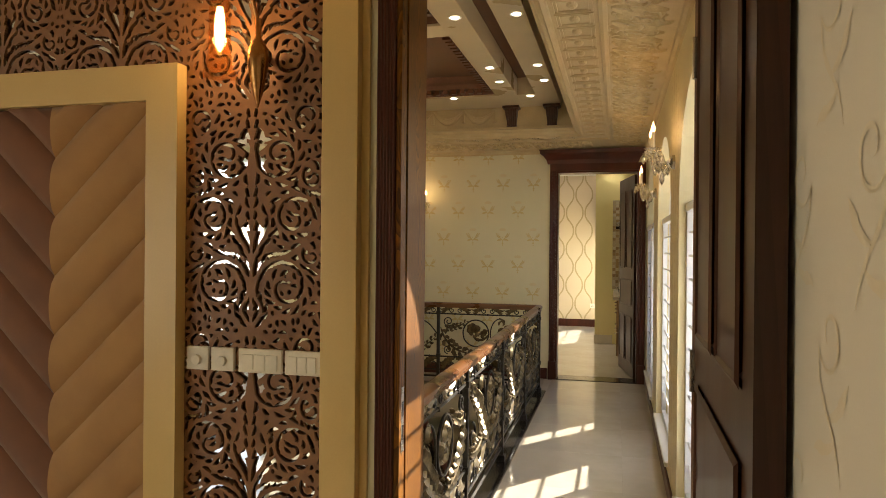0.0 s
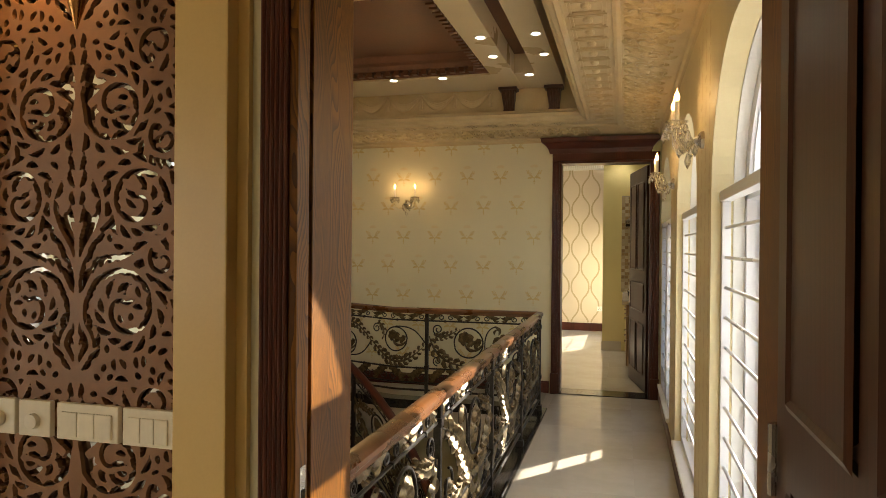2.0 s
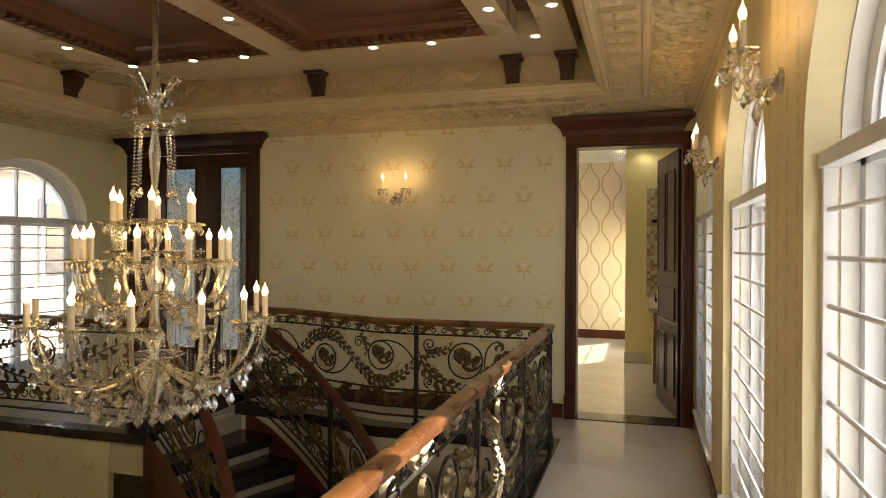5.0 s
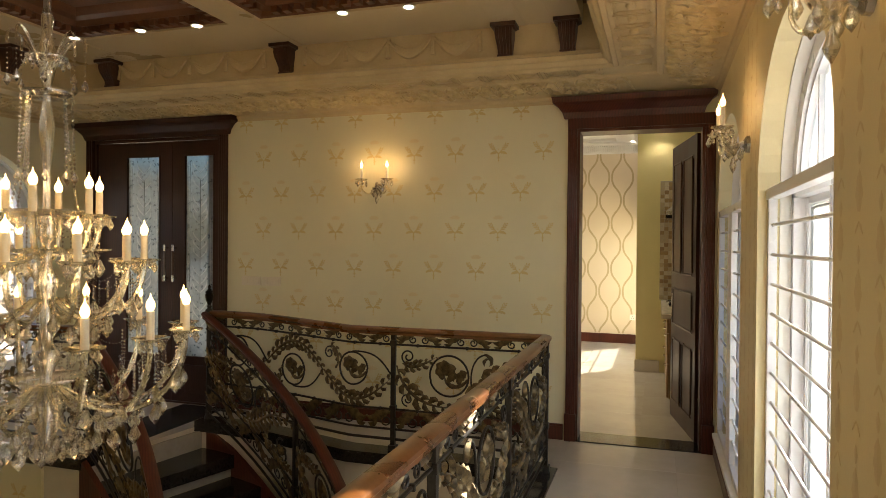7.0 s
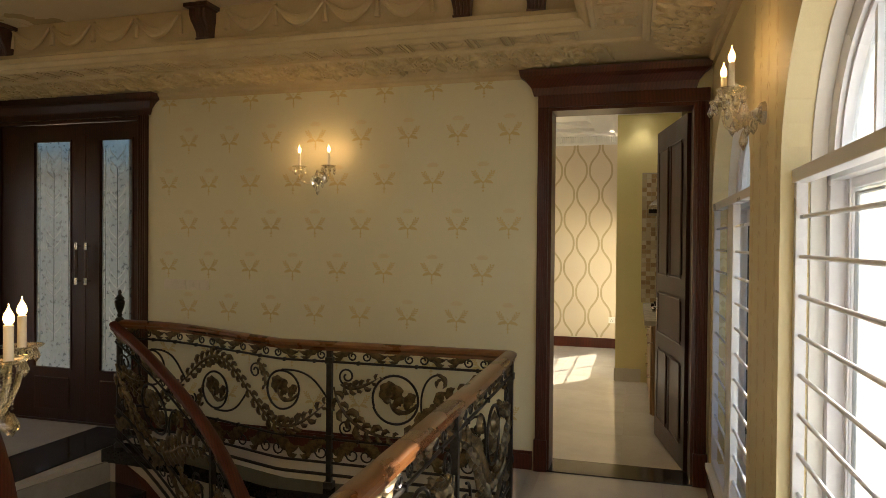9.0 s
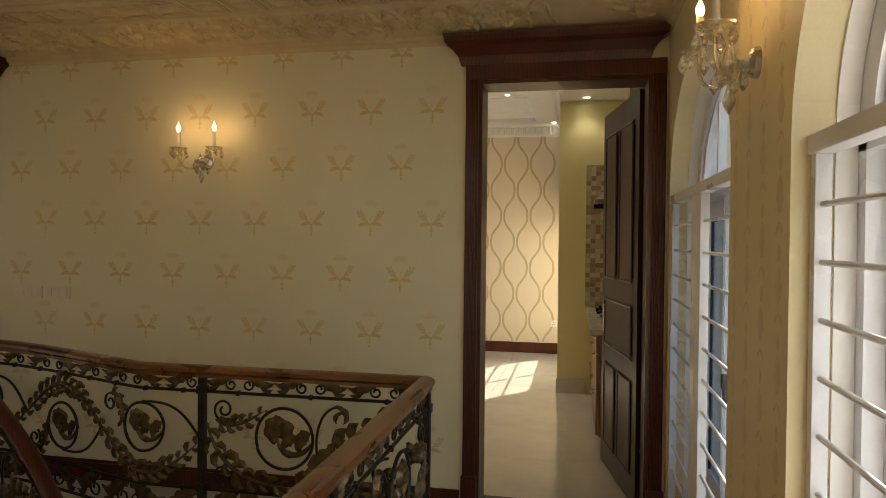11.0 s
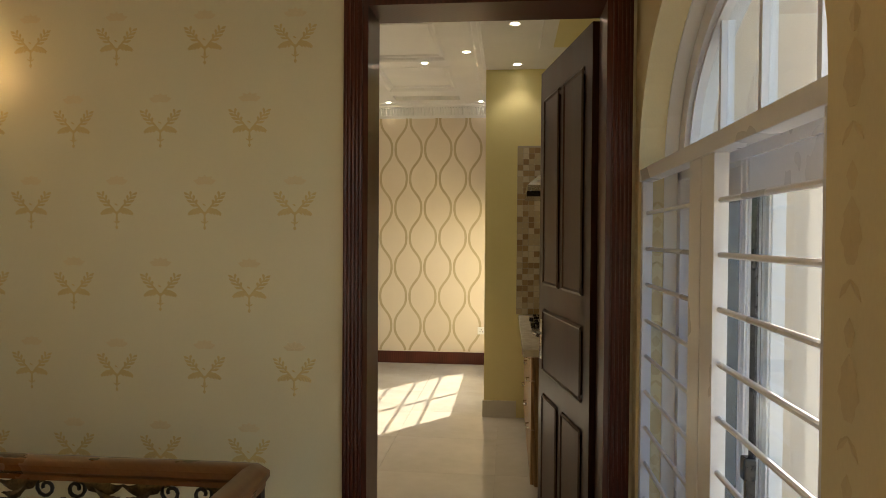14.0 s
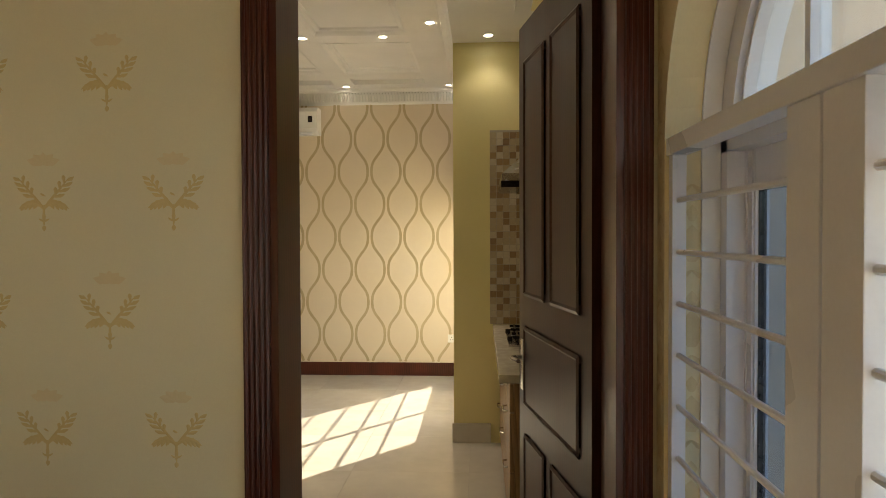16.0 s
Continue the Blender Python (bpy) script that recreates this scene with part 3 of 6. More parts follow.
def panelled_leaf(name, label, w, h, t, material, place, panels, handle_side, hinges=()):
    """A leaf hinged on its local z axis, running along +x; panels: (x0, x1, z0, z1) in parts of w and metres."""
    ob = thing(name, label, "door", "", place)
    ob["kind"] = "structure"
    body = MB()
    xs = sorted({0.0, w} | {p[0] for p in panels} | {p[1] for p in panels})
    zs = sorted({0.0, h} | {p[2] for p in panels} | {p[3] for p in panels})
    for i in range(len(xs) - 1):
        for j in range(len(zs) - 1):
            cx, cz = (xs[i] + xs[i + 1]) / 2, (zs[j] + zs[j + 1]) / 2
            if not any(p[0] < cx < p[1] and p[2] < cz < p[3] for p in panels):
                body.box(xs[i], xs[i + 1], -t / 2, t / 2, zs[j], zs[j + 1])
    part("leaf_frame", body, material, ob)
    for x0, x1, z0, z1 in panels:
        pm = MB().box(x0, x1, -t * 0.18, t * 0.18, z0, z1)
        for s in (-1, 1):
            rows = []
            for ins, dep in ((0.0, t * 0.5 + 0.006), (0.012, t * 0.5 + 0.012), (0.024, t * 0.5 + 0.004), (0.034, t * 0.22), (0.07, t * 0.2), (0.095, t * 0.4)):
                rows.append([(x0 + ins, s * dep, z0 + ins), (x1 - ins, s * dep, z0 + ins), (x1 - ins, s * dep, z1 - ins), (x0 + ins, s * dep, z1 - ins)])
            pm.loft(rows, closed=True, caps=True)
        part("door_panel", pm, material, ob)
    hx = w - 0.065
    for s in (-1, 1):
        hm = MB()
        hm.box(hx - 0.022, hx + 0.022, s * t * 0.5 - 0.003, s * t * 0.5 + 0.007, 0.92, 1.14, 0.003)
        hm.tube([(hx, s * t * 0.5, 1.06), (hx, s * (t * 0.5 + 0.05), 1.06), (hx - 0.02, s * (t * 0.5 + 0.055), 1.06), (hx - 0.12, s * (t * 0.5 + 0.05), 1.065)], 0.009, 8)
        part("door_handle", smooth(hm), M_CHROME, ob, "brushed steel lever handle")
    for z in hinges:
        hm = MB().box(-0.028, 0.002, -t * 0.5 - 0.002, -t * 0.5 + 0.02, z - 0.06, z + 0.06)
        hm.tube([(-0.004, -t * 0.5 - 0.006, z - 0.062), (-0.004, -t * 0.5 - 0.006, z + 0.062)], 0.008, 8)
        part("hinge", hm, M_CHROME, ob, "steel butt hinge")
    return ob


LEAF_W = 0.93
st, mid = 0.105, 0.43
PANELS = [(st, mid, 1.33, 2.33), (mid + 0.085, LEAF_W - st, 1.33, 2.33), (st, LEAF_W - st, 0.86, 1.20), (st, mid, 0.16, 0.74), (mid + 0.085, LEAF_W - st, 0.16, 0.74)]
panelled_leaf("door_1", "open dark brown panelled wooden door into the far room", LEAF_W, 2.49, 0.045, M_DOORWOOD,
              pose(0.245, YF2 + 0.02, 0.012, 0, 0, 100.5), PANELS, 1, (0.35, 1.22, 2.15))
panelled_leaf("door_2", "open dark brown panelled door folded back to the wall", 0.93, 2.50, 0.050, M_DOORWOOD,
              pose(0.270, YA - 0.03, 0.012, 0, 0, -90.5), PANELS, 1, (0.35, 1.22, 2.15))

# first doorway: architrave, oak lining with a dark rebate
dc = MB()
casing(dc, D1[0] - 0.02, D1[1] + 0.02, D1[2] + 0.02, YA, -1, 0.066, 0.028, 5)
tagged(part("door_frame_2", dc, M_DARKWOOD), "reddish mahogany fluted architrave of the first doorway", "door frame", "", "structure")
ln = thing("door_lining", "varnished oak door lining with flame grain", "door lining")
ln["kind"] = "structure"
for x0, x1 in ((D1[0] - 0.02, D1[0]), (D1[1], D1[1] + 0.02)):
    for y0, y1 in ((YA - 0.012, YA + 0.045), (YA + 0.062, YB - 0.022)):
        part("lining_board", MB().box(x0, x1, y0, y1, 0, D1[2] + 0.02, 0.003), M_JAMB, ln)
for y0, y1 in ((YA - 0.012, YA + 0.045), (YA + 0.062, YB - 0.022)):
    part("lining_board", MB().box(D1[0], D1[1], y0, y1, D1[2], D1[2] + 0.02), M_JAMB, ln)
gp = MB().box(D1[0] - 0.02, D1[0] - 0.012, YA + 0.045, YA + 0.062, 0, D1[2]).box(D1[1] + 0.012, D1[1] + 0.02, YA + 0.045, YA + 0.062, 0, D1[2])
tagged(part("door_seal", gp, M_BLACK), "black rebate seal in the door lining", "door seal", "", "structure")
sp = thing("strike_plate", "brushed steel strike plate let into the door lining", "strike plate")
part("plate", MB().box(D1[0] - 0.001, D1[0] + 0.002, YA + 0.008, YA + 0.034, 0.90, 1.12, 0.001), M_CHROME, sp)
for z in (0.94, 1.02):
    part("latch_hole", MB().box(D1[0] + 0.0015, D1[0] + 0.003, YA + 0.013, YA + 0.029, z, z + 0.05), M_BLACK, sp)

# double glass door by the stair
gd = thing("door_3", "closed dark double door with etched frosted glass panes", "door")
gd["kind"] = "structure"
gf = MB()
casing(gf, GD[0], GD[1], GD[2], YF, -1, 0.09, 0.04, 3)
cornice_head(gf, GD[0] - 0.09, GD[1] + 0.09, GD[2] + 0.005, YF, -1)
gf.box(GD[0] + 0.03, GD[1] - 0.03, YF + 0.004, YF2, -0.004, 0.014)
gf.box(GD[0], GD[0] + 0.03, YF, YF2, 0, GD[2]).box(GD[1] - 0.03, GD[1], YF, YF2, 0, GD[2]).box(GD[0], GD[1], YF, YF2, GD[2] - 0.03, GD[2])
part("door_surround", gf, M_DOORWOOD, gd)
for x0, x1, p0, p1 in ((GD[0] + 0.03, -4.672, -5.235, -4.815), (-4.668, GD[1] - 0.03, -4.53, -4.175)):
    lf = MB()
    y0, y1 = YF + 0.02, YF + 0.065
    lf.box(x0, p0, y0, y1, 0.01, 2.585).box(p1, x1, y0, y1, 0.01, 2.585).box(p0, p1, y0, y1, 0.01, 0.45).box(p0, p1, y0, y1, 2.45, 2.585)
    for ins in (0.0, 0.018):
        for a in ((p0, p0 + 0.014, 0.45, 2.45), (p1 - 0.014, p1, 0.45, 2.45), (p0, p1, 0.45, 0.464), (p0, p1, 2.436, 2.45)):
            lf.box(a[0], a[1], y0 - 0.008 + ins, y0 + 0.004 + ins, a[2], a[3])
    lf.box(p0 + 0.02, p1 - 0.02, y0 - 0.012, y0 + 0.002, 0.10, 0.38, 0.008)
    leafob = part("door_leaf", lf, M_DOORWOOD, gd)
    pane = part("pane", MB().box(p0, p1, YF + 0.038, YF + 0.045, 0.45, 2.45), M_FROST, leafob, "frosted etched glass pane")
    et = MB()
    c = (p0 + p1) / 2
    for s in (-1, 1):
        for k in range(5):
            z = 0.75 + 0.34 * k
            for q in range(3):
                leaf2(et, bez((c, z + 0.08 * q), (c + s * 0.05, z + 0.05 + 0.08 * q), (c + s * 0.09, z + 0.05 + 0.09 * q), (c + s * 0.08, z + 0.14 + 0.07 * q), 7), 0.009, 0.001, 2)
        for e in (0.03, 0.055):
            bar2(et, [(c + s * ((p1 - p0) / 2 - e), 0.48 + e), (c + s * ((p1 - p0) / 2 - e), 2.42 - e)], 0.003, 4)
        bar2(et, [(c, 0.7), (c, 2.2)], 0.002, 4)
        for z in range(18):
            bar2(et, spiral(c + s * ((p1 - p0) / 2 - 0.042), 0.55 + z * 0.105, 0.02, 0.008, 90, 1.2 * s, 10), 0.0018, 4)
    et.move(pose(0, YF + 0.035, 0))
    part("etching", et, M_ETCH, pane)
    hx = -4.67 + (-0.05 if p0 < -5 else 0.05)
    part("pull_handle", smooth(MB().tube([(hx, y0 - 0.05, 1.20), (hx, y0 - 0.05, 1.56)], 0.013, 10)), M_BRACKET, leafob, "dark wooden pull handle")
    for z in (1.20, 1.50):
        part("handle_ferrule", smooth(MB().tube([(hx, y0 - 0.05, z), (hx, y0 - 0.05, z + 0.06)], 0.016, 10).tube([(hx, y0, z + 0.03), (hx, y0 - 0.05, z + 0.03)], 0.009, 8)), M_CHROME, leafob, "bright steel handle ferrule")

# skirting boards
sk = MB()
for x0, x1 in ((GD[1] + 0.10, D2[0] - 0.095), (XL, GD[0] - 0.1)):
    sk.box(x0, x1, YF - 0.018, YF, 0, 0.11, 0.004)
    sk.box(x0, x1, YF - 0.012, YF, 0.108, 0.13, 0.004)
for x0, x1 in ((RX0, RX1 - 0.001),):
    sk.box(x0, x1, RY1 - 0.018, RY1, 0, 0.15, 0.004)
sk.box(XW - 0.016, XW, YB + 0.02, YF - 0.04, 0, 0.10, 0.004)
setting("baseboard", sk, M_DARKWOOD, "dark mahogany skirting board", "skirting")
setting("baseboard_kitchen", MB().box(RX1 - 0.042, -0.045, PIL - 0.014, PIL, 0, 0.15, 0.003), M_FLOOR, "cream marble skirting at the wall return", "skirting")

# ---- windows ----
def arched_window(name, y0, y1, x_in=XW, flip=1, mullion=False, gd=0.06):
    """flip 1: wall at +x of the hall, -1: wall at -x."""
    def fx(d):
        return x_in + flip * d

    def bx(mb, d0, d1, a, b, c, d, bev=0.0):
        return mb.box(min(fx(d0), fx(d1)), max(fx(d0), fx(d1)), a, b, c, d, bev)
    ob = thing(name, "white framed arched window with horizontal security bars", "window", "arched hall windows")
    ob["kind"] = "structure"
    c = (y0 + y1) / 2
    sill = bx(MB(), -0.025, 0.262, y0 - 0.0, y1 + 0.0, SILL - 0.02, SILL + 0.012, 0.004)
    # outer upstand, added to block low sun and trim the floor patch
    bx(sill, 0.20, 0.27, y0, y1, SILL + 0.012, SILL + 0.245)
    part("window_sill", sill, M_WHITE, ob, "white painted sill with an added outer upstand")
    # grille in front
    gm = MB()
    z0, z1 = SILL + 0.012, SPRING
    bx(gm, gd - 0.025, gd + 0.025, y0, y1, z1 - 0.045, z1, 0.003)
    bx(gm, gd - 0.015, gd + 0.015, y0, y1, z0, z0 + 0.035, 0.002)
    for a, b in ((y0 + 0.001, y0 + 0.034), (y1 - 0.034, y1 - 0.001)) + (((7.372, 7.478), (7.486, 7.592)) if mullion else ()):
        bx(gm, gd - 0.018, gd + 0.018, a, b, z0 + 0.035, z1 - 0.045, 0.002)
    part("grille_frame", gm, M_UPVC, ob)
    z = 1.690
    while z > z0 + 0.08:
        for a, b in (((y0 + 0.02, c - 0.05), (c + 0.05, y1 - 0.02)) if mullion else ((y0 + 0.02, y1 - 0.02),)):
            part("security_bar", smooth(MB().tube([(fx(gd), a, z), (fx(gd), b, z)], 0.0075, 8)), M_UPVC, ob)
        z -= 0.132
    # outer frame with sliding sashes
    of = MB()
    for a, b in ((y0, y0 + 0.05), (y1 - 0.05, y1)):
        bx(of, 0.14, 0.235, a, b, z0, SPRING)
    bx(of, 0.14, 0.235, y0 + 0.05, y1 - 0.05, z0, z0 + 0.06)
    bx(of, 0.14, 0.235, y0, y1, SPRING - 0.04, SPRING + 0.02)
    inn, out = arch_pts(y0, y1, 0.085, 28), arch_pts(y0, y1, 0.0, 28)
    rows = [[(fx(0.14), a[0], a[1]), (fx(0.235), a[0], a[1]), (fx(0.235), b[0], b[1]), (fx(0.14), b[0], b[1])] for a, b in zip(inn, out)]
    of.loft(rows, closed=True)
    inn2 = arch_pts(y0, y1, 0.105, 28)
    rows = [[(fx(0.155), a[0], a[1]), (fx(0.215), a[0], a[1]), (fx(0.215), b[0], b[1]), (fx(0.155), b[0], b[1])] for a, b in zip(inn2, arch_pts(y0, y1, 0.092, 28))]
    of.loft(rows, closed=True)
    for k in (-0.45, 0.0, 0.45):
        ym = c + k * (y1 - y0) / 2
        bx(of, 0.165, 0.205, ym - 0.011, ym + 0.011, SPRING, arch_z(ym, y0, y1, 0.09))
    part("window_frame", of, M_UPVC, ob)
    # white painted lining of the reveal, between the grille and the frame
    rl = MB()
    for a, b in ((y0, y0 + 0.010), (y1 - 0.010, y1)):
        bx(rl, 0.092, 0.139, a, b, SILL + 0.012, SPRING)
    rl.loft([[(fx(0.092), a[0], a[1]), (fx(0.139), a[0], a[1]), (fx(0.139), b[0], b[1]), (fx(0.092), b[0], b[1])] for a, b in zip(arch_pts(y0, y1, 0.010, 28), arch_pts(y0, y1, 0.0, 28))], closed=True)
    part("reveal_lining", rl, M_WHITE, ob, "white painted reveal lining")
    for i, (a, b, d) in enumerate(((y0 + 0.04, c + (0.085 if mullion else 0.03), 0.15), (c - 0.03, y1 - 0.04, 0.19))):
        sm = MB()
        za, zb = z0 + 0.04, SPRING - 0.025
        bx(sm, d, d + 0.035, a, a + 0.06, za, zb, 0.003)
        bx(sm, d, d + 0.035, b - 0.06, b, za, zb, 0.003)
        bx(sm, d, d + 0.035, a + 0.06, b - 0.06, za, za + 0.06, 0.003)
        bx(sm, d, d + 0.035, a + 0.06, b - 0.06, zb - (0.11 if mullion else 0.045), zb, 0.003)
        for e in (a + 0.008, a + 0.047, b - 0.053, b - 0.014):
            bx(sm, d - 0.005, d + 0.001, e, e + 0.006, za, zb)
        sash = part("sash", sm, M_UPVC, ob)
        gl = part("pane", bx(MB(), d + 0.014, d + 0.019, a + 0.055, b - 0.055, za + 0.055, zb - 0.04), (M_TINT if i else M_CLEAR) if mullion else M_PANE, sash)
        gl.visible_shadow = False
        rb = bx(MB(), d + 0.008, d + 0.026, a + 0.058, a + 0.064, za + 0.06, zb - 0.06)
        bx(rb, d + 0.008, d + 0.026, b - 0.064, b - 0.058, za + 0.06, zb - 0.06)
        ztop = zb - (0.116 if mullion else 0.064)
        bx(rb, d + 0.008, d + 0.026, a + 0.058, b - 0.058, ztop, ztop + 0.006)
        part("gasket", rb, M_BLACK if mullion else M_GASKET, sash, "rubber glazing gasket")
    if mullion:
        part("sash_lock", bx(bx(MB(), 0.12, 0.15, c - 0.06, c - 0.025, 0.98, 1.04, 0.006), 0.128, 0.15, c - 0.055, c - 0.03, 0.9, 1.0, 0.004), M_BLACK, ob, "black sash lock")
    apane = MB()
    pts = arch_pts(y0, y1, 0.09, 28)
    apane.prism([(a, b) for a, b in pts], lambda u, w, d: (fx(d), u, w), 0.182, 0.187)
    gl = part("pane", apane, M_CLEAR if mullion else M_PANE, ob)
    gl.visible_shadow = False
    return ob


for i, (wy0, wy1) in enumerate(WINDOWS):
    arched_window("window_%d" % (i + 1), wy0, wy1, mullion=(i == 2), gd=0.028 if i == 2 else 0.06)
arched_window("window_4", 6.52, 7.94, XL, -1)
# window of the far room, hidden side: bars that cast the lattice
fw = thing("window_5", "white barred window lighting the far room", "window")
fw["kind"] = "structure"
fm = MB()
for y in (12.05, 12.98, 14.06):
    fm.box(RX1 + 0.02, RX1 + 0.05, y, y + 0.04, 0.16, 1.95)
fm.box(RX1 + 0.02, RX1 + 0.05, 12.05, 14.10, 0.16, 0.20).box(RX1 + 0.02, RX1 + 0.05, 12.05, 14.10, 1.91, 1.95)
part("window_frame", fm, M_UPVC, fw)
for k in range(12):
    z = 0.35 + 0.139 * k
    part("security_bar", MB().tube([(RX1 + 0.035, 12.06, z), (RX1 + 0.035, 14.09, z)], 0.008, 6), M_UPVC, fw)
window_light(RX1 + 0.12, 12.75, 1.1, 1.4, 1.7, 90, WIN_W * 0.16)
# window behind the first room
bw = thing("window_6", "white framed window in the first room", "window")
bw["kind"] = "structure"
bm_ = MB()
for x in (-5.75, -5.23, -4.71):
    bm_.box(x, x + 0.06, -4.15, -4.08, 0.2, 2.8)
bm_.box(-5.75, -4.65, -4.15, -4.08, 0.2, 0.26).box(-5.75, -4.65, -4.15, -4.08, 2.74, 2.8)
part("window_frame", bm_, M_UPVC, bw)
window_light(-5.2, -4.25, 1.5, 1.1, 2.5, 0, WIN_W * 0.7, (1.0, 0.92, 0.80))
# unseen window, added with a warm lamp to brighten the first room's side wall
arched_window("window_7", -2.4, -1.0, XL, -1)
window_light(XL - 0.29, -1.7, 1.3, 1.4, 2.2, -90, WIN_W * 2.5, (1.0, 0.86, 0.66))

# ---- wrought iron railings ----
TOP, BAR1, BAR2, BAR3 = 0.905, 0.810, 0.325, 0.175


def band_scrolls(bars, leaves, L, z0, z1, n):
    """A running scroll between two bars."""
    h, c = z1 - z0, (z0 + z1) / 2
    p = L / n
    for i in range(n):
        s = 1 if i % 2 else -1
        u = (i + 0.5) * p
        bar2(bars, spiral(u - 0.26 * p * s, c - 0.10 * h, 0.36 * h, 0.10 * h, 90, -1.3 * s, 14), 0.0055, 5)
        leaf2(leaves, bez((u - 0.45 * p * s, c + 0.34 * h), (u - 0.1 * p * s, c + 0.62 * h), (u + 0.12 * p * s, c - 0.45 * h), (u + 0.52 * p * s, c + 0.10 * h), 12), 0.30 * h, 0.009, 4)
        leaf2(leaves, bez((u + 0.05 * p * s, c), (u + 0.2 * p * s, c - 0.4 * h), (u + 0.3 * p * s, c - 0.45 * h), (u + 0.45 * p * s, c - 0.3 * h), 8), 0.16 * h, 0.008, 3)


def acanthus(mb, pts, size, gap=0.036):
    """A leafy stem along pts: a tapering rib with leaflets that curl forward on both sides."""
    n = len(pts) - 1
    leaf2(mb, pts, 0.015, 0.012, 1)
    run, k = 0.0, 0
    for i in range(1, n + 1):
        du, dw = pts[i][0] - pts[i - 1][0], pts[i][1] - pts[i - 1][1]
        seg = math.hypot(du, dw)
        run += seg
        if run < gap * 0.5:
            continue
        run = 0.0
        k += 1
        side = 1 if k % 2 else -1
        tu, tw = du / seg, dw / seg
        nu, nw = -tw * side, tu * side
        ln = size * 1.35 * (0.62 + 0.38 * math.sin(math.pi * min(1.0, 0.1 + i / n))) * (1.0 + 0.18 * (k % 3))
        u, w = pts[i]
        leaf2(mb, bez((u, w), (u + nu * ln * 0.55 - tu * ln * 0.1, w + nw * ln * 0.55 - tw * ln * 0.1), (u + nu * ln + tu * ln * 0.35, w + nw * ln + tw * ln * 0.35),
                      (u + nu * ln * 0.7 + tu * ln * 0.95, w + nw * ln * 0.7 + tw * ln * 0.95), 7), ln * 0.44, 0.012, 3)


def rosette(mb, cu, cw, r, hand=1):
    """The leaf that fills a ring: a big comma with lobes, fed by a stem with a side curl."""
    def at(x, y):
        return (cu + hand * x * r, cw + y * r)
    leaf2(mb, bez(at(0.95, -0.10), at(0.55, -0.75), at(-0.25, -0.55), at(-0.22, 0.05), 12), 0.13 * r, 0.013, 2)
    leaf2(mb, bez(at(-0.25, -0.15), at(-0.62, 0.25), at(-0.30, 0.62), at(0.08, 0.55), 12), 0.34 * r, 0.016, 4)
    leaf2(mb, bez(at(-0.20, 0.10), at(0.12, 0.18), at(0.22, 0.40), at(0.05, 0.60), 9), 0.28 * r, 0.014, 3)
    leaf2(mb, bez(at(-0.05, -0.30), at(0.10, 0.02), at(0.34, 0.05), at(0.42, -0.12), 9), 0.24 * r, 0.013, 3)
    leaf2(mb, bez(at(0.50, -0.36), at(0.48, 0.0), at(0.72, 0.20), at(0.92, 0.22), 9), 0.26 * r, 0.013, 3)


